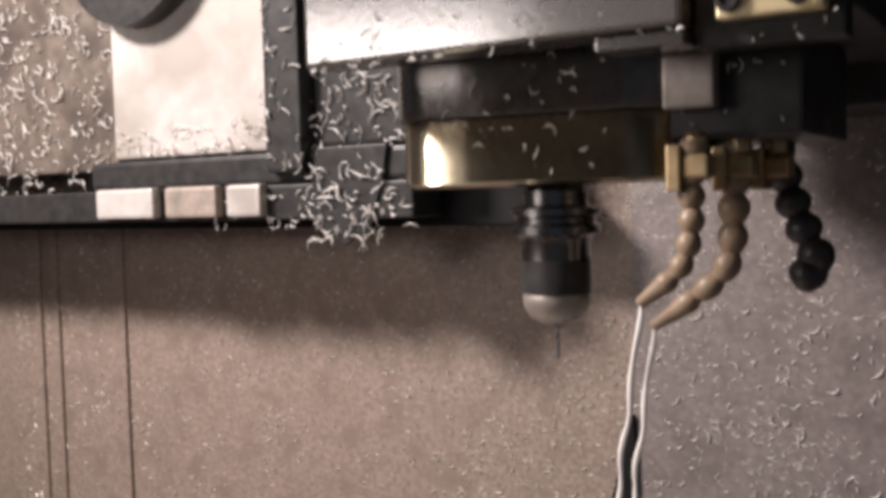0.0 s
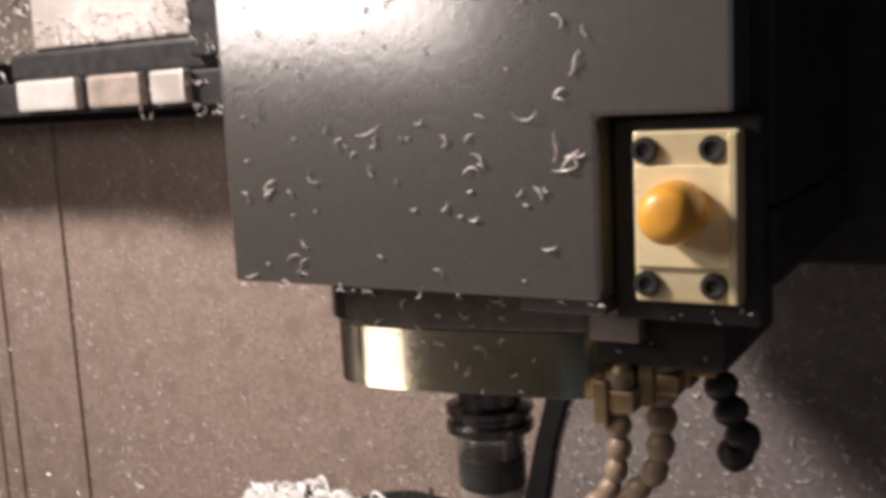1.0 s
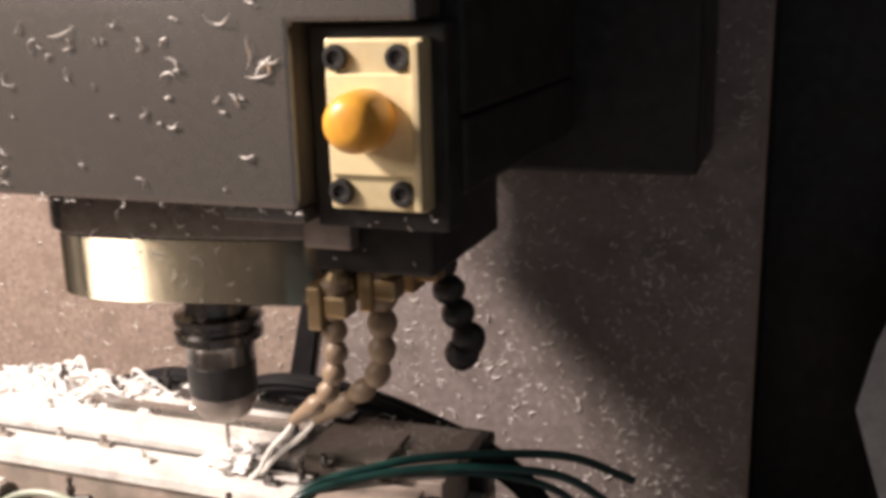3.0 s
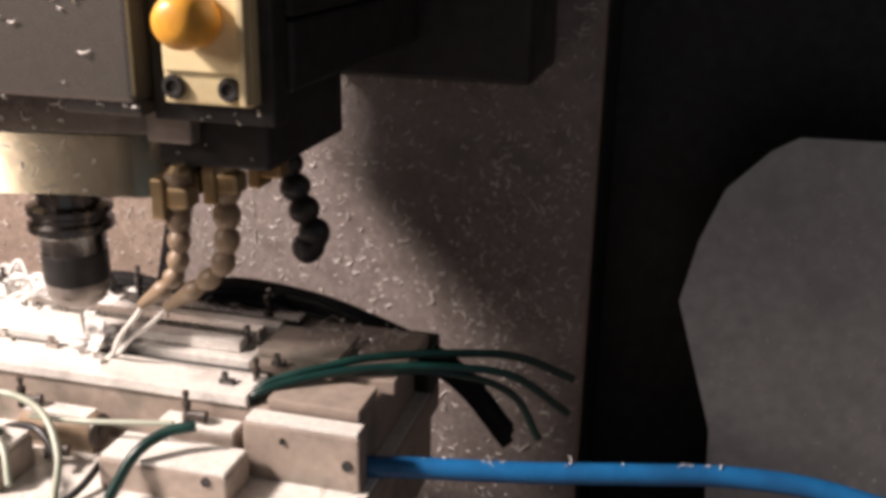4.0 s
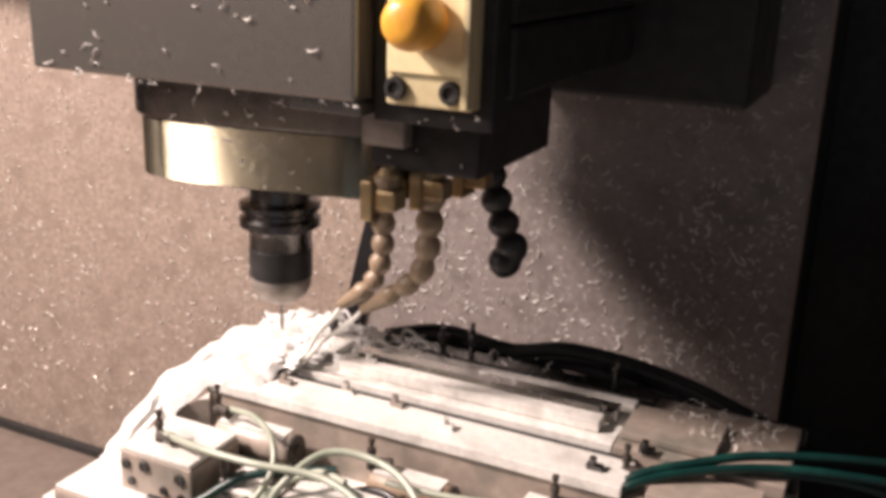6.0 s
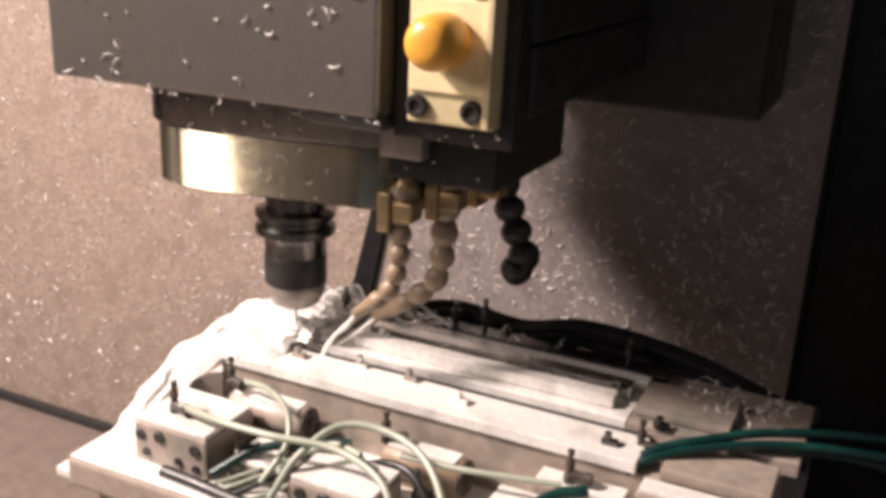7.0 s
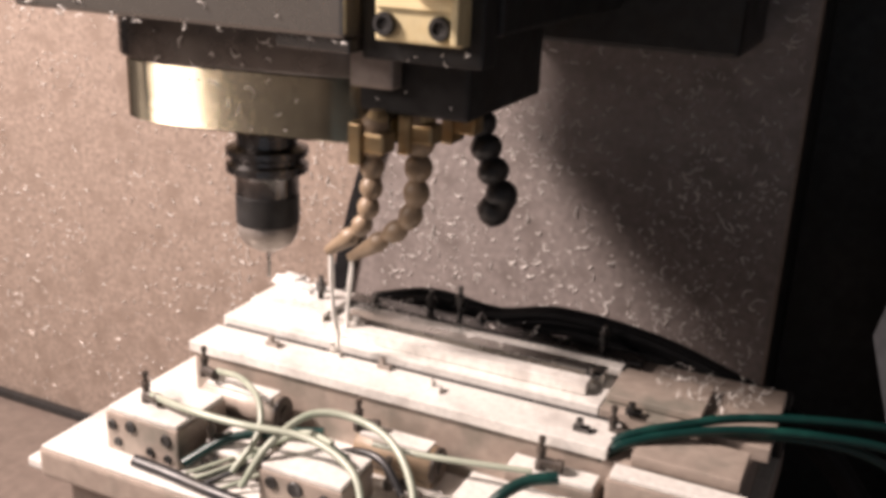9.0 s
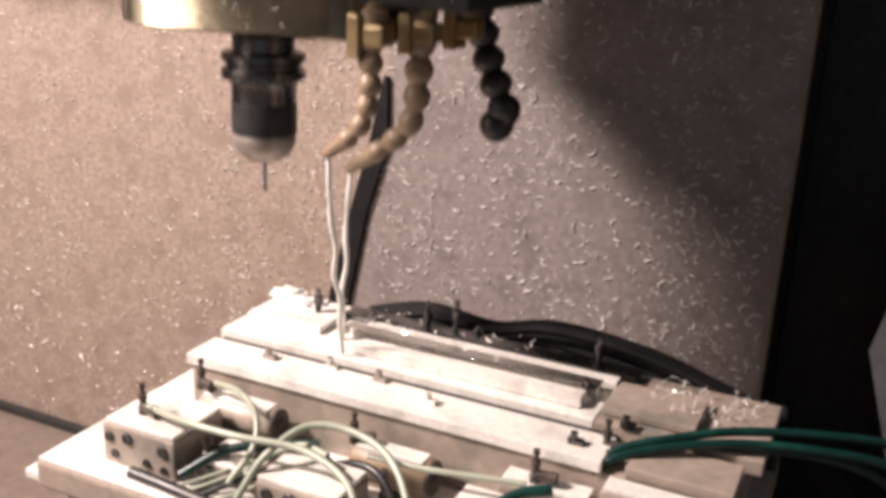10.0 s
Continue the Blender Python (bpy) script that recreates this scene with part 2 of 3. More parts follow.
def enclosure():
    wall = part("wall_back", box(-1.3, 0.345, WALL_Y, WALL_Y + 0.02, -0.75, 1.45, 0), M_WALL)
    tagged(wall, "oily beige painted steel back wall stuck with swarf", "wall", kind="structure")
    for x, w in ((-1.035, 0.012), (-0.99, 0.006), (-0.85, 0.02)):
        part("wall_rib", box(x - w / 2, x + w / 2, WALL_Y - 0.006, WALL_Y + 0.004, -0.54, 1.4, 0.002), M_WALL, wall)
    # black strip, pointed at the top, along the sheet cover's left edge
    side = [(-0.080, 0.006), (-0.098, -0.073), (-0.121, -0.153), (-0.148, -0.267), (-0.175, -0.37), (-0.142, -0.37), (-0.121, -0.262), (-0.099, -0.15), (-0.074, -0.07), (-0.076, 0.006)]
    part("dark_strip", prism(side, WALL_Y - 0.007, WALL_Y - 0.0003), M_RUBBER, wall, "slanting tapered black strip")
    sheet_edge = [(-0.077, 1.4), (-0.077, 0.0), (-0.097, -0.073), (-0.12, -0.153), (-0.147, -0.267), (-0.174, -0.37), (-0.215, -0.54), (0.343, -0.54), (0.343, 1.4)]
    part("sheet_cover", prism(sheet_edge, WALL_Y - 0.001, WALL_Y + 0.004), M_SHEET, wall, "grey sliding sheet cover thick with swarf")
    # black recess added for shade beside the column, then a guard with a slanted edge
    recess = part("shade_recess", box(0.345, 1.3, 0.52, 0.54, -0.75, 1.45, 0), M_BLACK)
    tagged(recess, "black recess added where the wall lies in shade", "wall", kind="structure")
    cheek = part("shade_return", box(0.325, 0.345, WALL_Y + 0.02, 0.52, -0.75, 1.45, 0), M_BLACK)
    tagged(cheek, "black return added to close the shade recess", "wall", kind="structure")
    # The guard's outline is cut along the edge of the head's shadow.
    outline = [(1.3, -0.02), (0.53, -0.03), (0.505, -0.045), (0.468, -0.085), (0.448, -0.14), (0.435, -0.205), (0.455, -0.27), (0.478, -0.345), (0.50, -0.75), (1.3, -0.75)]
    tagged(part("wall_guard", prism(outline, WALL_Y + 0.02, WALL_Y + 0.026), M_GUARD), "sheet guard with daylight in its blue-grey, cut along a shadow edge, dotted with swarf", "wall", kind="structure")
    floor = part("floor", box(-1.3, 1.3, -1.4, 0.54, FLOOR_Z - 0.02, FLOOR_Z, 0), M_FLOOR)
    tagged(floor, "wet brown steel chip tray", "floor", kind="structure")
    part("baseboard", box(-1.3, 0.345, WALL_Y - 0.012, WALL_Y - 0.0005, FLOOR_Z + 0.0005, FLOOR_Z + 0.012, 0.002), M_BLACK)["kind"] = "structure"
    for name, b in (("wall_left", (-1.32, -1.3, -1.4, 0.54, -0.75, 1.45)), ("wall_right", (1.3, 1.32, -1.4, 0.54, -0.75, 1.45)), ("wall_front", (-1.32, 0.12, -1.42, -1.4, -0.75, 1.45))):
        tagged(part(name, box(*b, 0), M_SHELL), "plain dark steel enclosure wall", "wall", kind="structure")
    tagged(part("ceiling", box(-1.32, 1.32, -1.42, 0.54, 1.45, 1.47, 0), M_SHELL), "plain dark steel enclosure roof", "ceiling", kind="structure")
    places = spread(6800, -1.1, 0.34, -0.54, 0.35, WALL_Y, keep=lambda x, z: (0.25 + 0.4 * (x > -0.3) + 0.35 * (x > -0.12)) * max(0.05, 0.5 + 1.3 * noise.noise(Vector((x * 9, 0, z * 9)))))
    tagged(chips("wall_swarf", places, 0.0076, None, "bright curled aluminium swarf stuck on the back wall", 1.35), category="swarf")
    places = spread(820, -0.1, 0.335, -0.5, 0.12, WALL_Y - 0.001, keep=lambda x, z: 0.9) + spread(30, -0.9, -0.2, -0.53, -0.2, WALL_Y)
    tagged(chips("swarf_curls", places, 0.0105, None, "longer bright swarf curls stuck on the back wall", 1.25), category="swarf")
    places = spread(420, 0.54, 1.1, -0.54, -0.04, WALL_Y + 0.02) + spread(40, 0.47, 0.54, -0.3, -0.1, WALL_Y + 0.02)
    tagged(chips("guard_swarf", places, 0.009, None, "small bright swarf stuck on the grey guard", 1.6), category="swarf")


enclosure()


# ---- the milling head ----
head = thing("milling_head", "grey and black milling head with chip-dusted cover", "milling head")


def nose_block(rings, half_y=0.047, round_to=0.044):
    """A flat-fronted block with rounded ends, from (half width, height) rings."""
    bm, loops = bmesh.new(), []
    for hx, z in rings:
        hy = half_y + hx - 0.11
        loop = []
        for cx, cy, a0 in ((1, 1, 0), (-1, 1, 90), (-1, -1, 180), (1, -1, 270)):
            r = min(round_to, hy * 0.95)
            for k in range(9):
                a = radians(a0 + k * 90 / 8)
                loop.append(bm.verts.new((cx * (hx - r) + r * math.cos(a), cy * (hy - r) + r * math.sin(a), z)))
            if cx == -1 and cy == -1:
                loop += [bm.verts.new((x, -hy, z)) for x in (-0.055, -0.045, -0.038, -0.03, -0.02, 0.0, 0.03, 0.06)]
        for v in loop:
            if v.co.y < 0 and v.co.x > -0.05:
                v.co.y += 0.2 * (v.co.x + 0.05) ** 2 / (abs(v.co.x + 0.05) + 0.02)
        loops.append(loop)
    for p, q in zip(loops, loops[1:]):
        for k in range(len(p)):
            j = (k + 1) % len(p)
            bm.faces.new((p[k], p[j], q[j], q[k]))
    bm.faces.new(loops[0]), bm.faces.new(loops[-1])
    bmesh.ops.recalc_face_normals(bm, faces=bm.faces)
    return bm


def milling_head():
    b = prism([(-0.135, 0.087), (0.122, 0.087), (0.122, 0.186), (0.193, 0.186), (0.193, 1.15), (-0.135, 1.15)], -0.098, -0.06, 0.003)
    cover = part("cover", b, M_COVER, head, "grey satin sheet cover dotted with swarf")
    places = [((random.uniform(-0.13, 0.118), -0.0985, 0.087 + 0.42 * random.random() ** 1.1), (0, -1, 0)) for _ in range(170)]
    chips("cover_swarf", places, 0.011, cover, "curled bright swarf")
    edge = [((random.uniform(-0.13, 0.2), -0.096, 0.086), (0, -0.7, -0.7)) for _ in range(16)]
    chips("edge_swarf", edge, 0.009, cover, "curled bright swarf")
    part("body", box(0.0, 0.205, -0.058, 0.335, 0.135, 1.15, 0.004), M_BLACK, head, "black oily cast body")
    part("spindle_housing", box(-0.105, -0.001, -0.058, 0.16, 0.1315, 1.15, 0.004), M_BLACK, head, "black spindle housing behind the cover")
    part("body_foot", box(0.06, 0.205, -0.058, 0.2, 0.092, 0.134, 0.003), M_BLACK, head, "black oily cast foot")
    part("saddle", box(0.06, 0.3, 0.2005, 0.335, 0.06, 1.15, 0.004), M_BLACK, head, "black column saddle")
    part("lip", box(0.07, 0.121, -0.09, -0.062, 0.078, 0.086, 0.001), M_COVER, head, "thin grey metal lip")
    # pocket with the ivory plate and amber knob
    pocket = part("pocket", box(0.124, 0.202, -0.080, -0.06, 0.075, 0.185, 0.002), M_BLACK, head, "black pocket")
    plate = part("mounting_plate", box(0.139, 0.194, -0.092, -0.079, 0.088, 0.178, 0.002), M_PLATE, head, "ivory metal plate with four black screws")
    part("boss", box(0.1405, 0.1895, -0.0945, -0.0915, 0.107, 0.160, 0.001), M_BOSS, plate, "bright ivory boss under the knob")
    part("rim", box(0.19, 0.1945, -0.1, -0.0925, 0.09, 0.176, 0.001), M_PLATE, plate)
    for x in (0.146, 0.181):
        for z in (0.098, 0.168):
            part("screw", lathe([(0, 0.0015), (0.003, 0.0015), (0.004, 0.0035), (0.0062, 0.0035), (0.007, 0.002), (0.007, 0)], 14, m=pose(x, -0.0925, z, 90, 0, 0)), M_BLACK, plate, smooth=True)
    k = lathe([(0, 0.0305), (0.006, 0.0303), (0.0098, 0.0292), (0.0128, 0.0268), (0.0147, 0.0228), (0.0158, 0.017), (0.0162, 0.010), (0.0162, 0.003), (0.015, 0)], 32, m=pose(0.164, -0.0945, 0.137, 90, 0, 0))
    part("knob", k, M_KNOB, head, "amber plastic knob", True)
    # spindle nose
    part("nose_housing", nose_block([(0.112, 0.13), (0.114, 0.127), (0.114, 0.0535), (0.1125, 0.0512)]), M_NOSETOP, head, "dull steel housing ring", True)
    ring = part("nose_ring", nose_block([(0.1085, 0.0508)] + [(0.1105 + 0.00044 * (k % 6 / 5) ** 1.5, 0.0495 - 0.0012 * (k // 6 + k % 6 / 5.2)) for k in range(210)] + [(0.1095, 0.0065), (0.105, 0.005)]), M_NOSE, head, "shiny brass-toned spindle nose ring", True)
    places = [((random.uniform(-0.07, 0.07), -0.0482 - 0.0032 * (z > 0.05), z), (0, -1, 0)) for z in (random.uniform(0.012, 0.095) for _ in range(34))]
    chips("nose_swarf", places, 0.009, ring, "curled bright swarf")
    # tool holder
    holder = part("tool_holder", lathe([(0.0186, 0.00491), (0.02279, 0.00109), (0.02279, -0.00846), (0.03069, -0.01085), (0.03069, -0.01514), (0.02744, -0.01753), (0.02744, -0.0204), (0.03069, -0.02278), (0.03069, -0.02804),
                                      (0.02511, -0.0309), (0.02371, -0.03424), (0.02371, -0.0457)], 40), M_DARKSTEEL, head, "dark steel tool holder", True)
    part("holder_body", lathe([(0.02279, -0.0457), (0.02399, -0.04666), (0.02399, -0.06815), (0.02279, -0.0691)], 40), M_BLACK, holder, "black holder sleeve", True)
    part("collet_nut", lathe([(0.02279, -0.0691), (0.02325, -0.07053), (0.02279, -0.07722), (0.01814, -0.08534), (0.01116, -0.08963), (0.00558, -0.09011), (0.00558, -0.09155), (0, -0.09155)], 40), M_DULL, holder, "steel collet nut", True)
    part("drill", lathe([(0.001488, -0.08772), (0.001488, -0.1135), (0, -0.1149)], 12), M_STEEL, holder, "thin steel drill", True)
    # coolant manifold and jointed hoses
    block = part("manifold", box(0.085, 0.168, -0.0175, 0.12, 0.03, 0.092, 0.003), M_BLACK, head, "black coolant manifold")
    part("square_cap", box(0.088, 0.12, -0.032, -0.018, 0.048, 0.081, 0.002), M_DULL, block, "bright square steel cap")
    places = [((random.uniform(0.09, 0.165), -0.018, random.uniform(0.032, 0.09)), (0, -1, 0)) for _ in range(14)] + [((random.uniform(0.13, 0.2), -0.0805, random.uniform(0.076, 0.086)), (0, -1, 0)) for _ in range(5)]
    chips("manifold_swarf", places, 0.008, block, "curled bright swarf")
    return block


def jointed_hose(name, line, r0, r1, mat, label, nozzle=True):
    """Ball-jointed coolant hose: a row of waisted links that taper to a nozzle."""
    pts = spline(line, 10)
    lens = [0]
    for a, b in zip(pts, pts[1:]):
        lens.append(lens[-1] + (b - a).length)
    total, pitch = lens[-1], r0 * 1.45
    n = max(3, int(total / pitch))

    def radius(u):
        r = r0 + (r1 - r0) * u
        if nozzle and u > 0.82:
            return r * (1.0 - 2.2 * (u - 0.82))
        return r * (0.62 + 0.44 * abs(math.sin(math.pi * n * u)) ** 0.8)

    fine, k = [], 0
    for i in range(n * 8 + 1):
        s = total * i / (n * 8)
        while k < len(lens) - 2 and lens[k + 1] < s:
            k += 1
        fine.append(pts[k].lerp(pts[k + 1], (s - lens[k]) / max(1e-9, lens[k + 1] - lens[k])))
    return part(name, tube(fine, radius, 14), mat, head, label, True)


block = milling_head()
jointed_hose("coolant_hose", [(0.107, -0.03, 0.031), (0.105, -0.03, -0.003), (0.104, -0.03, -0.028), (0.096, -0.03, -0.05), (0.071, -0.03, -0.071)], 0.009, 0.006, M_HOSE, "tan jointed coolant hose")
jointed_hose("coolant_hose", [(0.118, 0.015, 0.033), (0.118, 0.015, -0.012), (0.113, 0.015, -0.05), (0.09, 0.015, -0.072), (0.063, 0.015, -0.091)], 0.0115, 0.0062, M_HOSE, "tan jointed coolant hose")
jointed_hose("coolant_hose", [(0.124, 0.095, 0.035), (0.134, 0.095, -0.004), (0.146, 0.095, -0.036), (0.153, 0.095, -0.056), (0.136, 0.095, -0.064)], 0.0115, 0.0125, M_HOSEDARK, "black jointed coolant hose", False)
for x, y in ((0.104, -0.03), (0.119, 0.012), (0.13, 0.06)):
    b = box(x - 0.011, x - 0.002, y - 0.012, y + 0.012, -0.002, 0.026, 0.0015)
    box(x - 0.0025, x + 0.014, y - 0.009, y + 0.009, 0.006, 0.02, 0.002, b)
    lathe([(0.006, 0.02), (0.0075, 0.022), (0.0075, 0.03), (0.005, 0.034)], 12, b, pose(x + 0.004, y, 0))
    part("brass_fitting", b, M_BRASS, block, "tan brass valve fitting")


# ---- jets: each turns at its nozzle ----
jets = []
for x, y, z in ((0.072, -0.03, -0.070), (0.064, 0.015, -0.090)):
    line = [Vector((0.0012 * math.sin(k * 0.9), 0.001 * math.cos(k * 1.3), -k * 0.008)) for k in range(22)]
    jet = part("coolant_jet", tube(line, lambda u: 0.0015 + 0.0007 * abs(math.sin(14 * u)), 8), M_WATER, head, "thin milky coolant jet", True)
    jets.append((jet, (x, y, z)))

# ---- tool changer at the side ----
def tool_changer():
    ch = thing("tool_changer", "chip-covered tool changer with bright steel blocks", "tool changer")
    part("door", box(-0.432, -0.24, -0.005, 0.01, 0.234, 0.5, 0.003), M_WHITE, ch, "bright steel door panel with swarf along its edge")
    part("post", box(-0.238, -0.202, -0.02, 0.02, 0.215, 0.6, 0.003), M_BLACK, ch, "dark chip-covered post")
    part("side_panel", box(-0.86, -0.434, 0.0, 0.02, 0.225, 0.6, 0.003), M_SIDE, ch, "dull panel thick with swarf")
    part("beam", box(-0.46, -0.092, -0.01, 0.1, 0.207, 0.232, 0.004), M_BLACK, ch, "dark beam")
    part("rail", box(-0.86, -0.105, -0.012, 0.03, 0.178, 0.206, 0.002), M_BLACK, ch, "dark underside rail")
    # Added plate: its black and its cast shadow deepen the dark band underneath.
    part("shadow_plate", box(-0.86, -0.03, 0.0305, 0.098, 0.170, 0.206, 0.002), M_RUBBER, ch, "black plate added to deepen the shade below")
    for x0, x1, mat in ((-0.438, -0.365, M_WHITE), (-0.35, -0.291, M_ALUPAINT), (-0.279, -0.243, M_WHITE)):
        part("steel_block", box(x0, x1, -0.024, -0.0125, 0.181, 0.207, 0.003), mat, ch, "bright steel block")
    part("disc", lathe([(0, 0), (0.075, 0), (0.078, 0.003), (0.078, 0.02), (0, 0.02)], 40, m=pose(-0.385, -0.008, 0.425, 90, 0, 0)), M_BLACK, ch, "black round disc", True)
    places = spread(640, -0.84, -0.436, 0.2, 0.42, -0.001) + spread(60, -0.43, -0.244, 0.236, 0.26, -0.006) + spread(50, -0.24, -0.2, 0.215, 0.4, -0.021)
    places += spread(150, -0.204, -0.095, 0.196, 0.3, -0.005) + spread(60, -0.3, -0.1, 0.17, 0.2, -0.013) + spread(60, -0.2, -0.125, 0.16, 0.225, -0.016)
    chips("changer_swarf", places, 0.014, ch, "thick curled swarf")
    part("chip_guard", box(-0.2015, -0.09, -0.004, 0.012, 0.2335, 0.42, 0.004), M_BLACK, ch, "dark guard plate thick with swarf")
    b = prism([(-0.19, 0.233), (-0.198, 0.2), (-0.188, 0.168), (-0.165, 0.158), (-0.142, 0.172), (-0.13, 0.205), (-0.125, 0.233)], -0.0145, -0.0105, 0.001)
    part("bracket", b, M_BLACK, ch, "dark bracket thick with swarf")
    grow = Matrix.Translation((0.30, -0.60, 0.279)) @ Matrix.Scale(1.33, 4) @ Matrix.Translation((-0.30, 0.60, -0.226))
    for o in ch.children_recursive:
        o.data.transform(grow)
    return ch


tool_changer()

# ---- the fixture on the moving table: its own space is the machine's at rest ----
fixture = thing("clamping_fixture", "long aluminium clamping fixture wet with coolant", "fixture")


def fitting(x, y, z, turn=0.0, parent=None):
    """A black push-in elbow: threaded foot, hexagon, elbow and collar."""
    b = lathe([(0.004, 0), (0.005, 0), (0.005, 0.006), (0.0034, 0.007), (0.0034, 0.012), (0.0044, 0.0125), (0.0044, 0.017), (0.0022, 0.0175), (0.0022, 0.022), (0.0032, 0.0225), (0.0032, 0.026), (0, 0.027)], 12, m=pose(x, y, z))
    lathe([(0.0042, 0), (0.0042, 0.014), (0.0052, 0.0145), (0.0052, 0.02), (0.003, 0.021)], 12, b, pose(x, y, z + 0.006, 90, 0, 90 + turn))
    b.transform(Matrix.Translation((x, y, z)) @ Matrix.Diagonal((0.74, 0.74, 0.9, 1)) @ Matrix.Translation((-x, -y, -z)))
    return part("fitting", b, M_FITTING, parent or fixture, "black push-in air fitting", True)


def valve_block(name, x0, x1, y0, y1, z0, z1, holes, label, mat=None):
    """A pneumatic block: body with a capped top, painted lit, and round ports sunk into its front."""
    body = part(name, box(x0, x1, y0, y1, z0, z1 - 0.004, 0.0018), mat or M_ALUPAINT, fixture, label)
    part("cap", box(x0 + 0.002, x1 - 0.001, y0 + 0.001, y1 - 0.001, z1 - 0.004, z1, 0.0012), M_ALU, body, "wet top with light put into its colour")
    for u, v, r in holes:
        x, z = x0 + u * (x1 - x0), z0 + v * (z1 - z0)
        part("port", lathe([(r * 0.62, 0.0008), (r, 0.0012), (r * 1.15, 0.0004), (r * 1.15, -0.001), (0, -0.001), (0, 0.0002), (r * 0.62, 0.0002)], 14, m=pose(x, y0 - 0.0004, z, 90, 0, 0)), M_BLACK, body, smooth=True)
    return body


def cylinder_block(x0, x1, y0, y1, z1, label, mat):
    """A lying clamping cylinder: a round barrel between a foot and a flat wet top painted lit, with a dark end cap."""
    r, y, low = (y1 - y0) / 2, (y0 + y1) / 2, -0.2117
    b = box(x0, x1, y0 + 0.004, y1 - 0.001, low, z1 - r, 0.001)
    lathe([(r * 0.9, x0), (r, x0 + 0.002), (r, x1 - 0.002), (r * 0.9, x1)], 28, b, pose(0, y, z1 - r, 0, 90, 0))
    body = part("clamp_cylinder", b, mat, fixture, label, True)
    part("top_flat", box(x0 + 0.003, x1 - 0.004, y - r * 0.55, y + r * 0.55, z1 - 0.003, z1 + 0.0008, 0.0008), M_ALU, body, "wet top with light put into its colour")
    cap = lathe([(0, x1 + 0.005), (r * 0.45, x1 + 0.005), (r * 0.5, x1 + 0.0035), (r * 0.85, x1 + 0.0035), (r * 0.98, x1 + 0.002), (r * 0.98, x1)], 28, m=pose(0, y, z1 - r, 0, 90, 0))
    part("end_cap", cap, M_FITTING, body, "dark round end cap", True)
    return body


def foam_lump(rng, n, sx, sy, sz):
    """A ragged lump of froth."""
    b = bmesh.new()
    bmesh.ops.create_icosphere(b, subdivisions=3, radius=1)
    sx, sy, sz = (v * rng.uniform(0.7, 1.5) for v in (sx, sy, sz))
    for v in b.verts:
        k = 1 + 0.6 * noise.noise(v.co * 1.9 + Vector((n * 9, 0, 0))) + 0.22 * noise.noise(v.co * 4 + Vector((0, n * 5, 0)))
        v.co = Vector((v.co.x * sx, v.co.y * sy, v.co.z * sz)) * k
    return b


def clamping_fixture():
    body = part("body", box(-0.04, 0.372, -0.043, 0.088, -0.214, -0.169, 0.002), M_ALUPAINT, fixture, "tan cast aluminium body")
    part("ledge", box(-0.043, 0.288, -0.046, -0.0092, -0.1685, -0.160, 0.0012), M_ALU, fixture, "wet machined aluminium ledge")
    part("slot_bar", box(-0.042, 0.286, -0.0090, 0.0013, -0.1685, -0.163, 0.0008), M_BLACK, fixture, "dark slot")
    # The bed is split here; its right end takes the darker tan.
    part("bed_end", box(0.2685, 0.382, 0.0015, 0.092, -0.1685, -0.1575, 0.0012), M_ALUPAINT, fixture, "darker tan right end of the bed")
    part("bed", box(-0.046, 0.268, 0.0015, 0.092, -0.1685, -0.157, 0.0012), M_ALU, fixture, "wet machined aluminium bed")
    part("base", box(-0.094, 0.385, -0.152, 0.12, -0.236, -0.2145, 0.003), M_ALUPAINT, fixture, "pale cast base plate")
    # Thin pale plate: coolant film and top light, both in its colour.
    part("base_top", box(-0.0925, 0.3835, -0.1505, 0.1185, -0.2143, -0.2118, 0.001), M_ALU, fixture, "base top pale with coolant and painted light")
    part("base_tab", box(-0.108, -0.09, -0.15, -0.128, -0.234, -0.226, 0.002), M_ALU, fixture, "bright tab on the base")
    part("machine_table", box(-0.085, 0.38, -0.135, 0.115, -0.30, -0.2365, 0.004), M_ALUPAINT, fixture, "tan machine table")
    part("table_saddle", box(-0.02, 0.33, -0.09, 0.10, FLOOR_Z + 0.002, -0.3005, 0.004), M_BLACK, fixture, "dark saddle under the table")
    # bars, clamps and studs on the bed
    for x0, x1, y0, y1, h, mat in ((0.045, 0.255, 0.012, 0.026, 0.009, M_ALU), (0.05, 0.262, 0.031, 0.045, 0.011, M_STEEL), (0.06, 0.27, 0.05, 0.062, 0.008, M_ALU), (0.03, 0.28, 0.068, 0.086, 0.007, M_DARKSTEEL),
                                   (0.27, 0.335, 0.012, 0.06, 0.006, M_ALUPAINT), (-0.04, 0.03, 0.03, 0.085, 0.006, M_ALU)):
        part("bar", box(x0, x1, y0, y1, -0.1565, -0.157 + h, 0.001), mat, fixture, "machined clamping bar")
    for x, y, z, mat in ((0.018, -0.022, -0.16, M_DULL), (0.067, -0.012, -0.16, M_STEEL), (0.157, -0.028, -0.16, M_ALU), (0.255, 0.029, -0.15, M_DARKSTEEL), (0.266, -0.031, -0.16, M_DARKSTEEL), (0.066, 0.024, -0.15, M_ALU), (0.11, -0.014, -0.16, M_DULL), (0.292, 0.002, -0.157, M_DARKSTEEL)):
        b = box(x - 0.0055, x + 0.0055, y - 0.0028, y + 0.0028, z, z + 0.004, 0.0008)
        lathe([(0.0026, 0), (0.0026, 0.006), (0.0016, 0.0063), (0.0016, 0.0038), (0, 0.0038)], 10, b, pose(x - 0.0015, y, z + 0.0025))
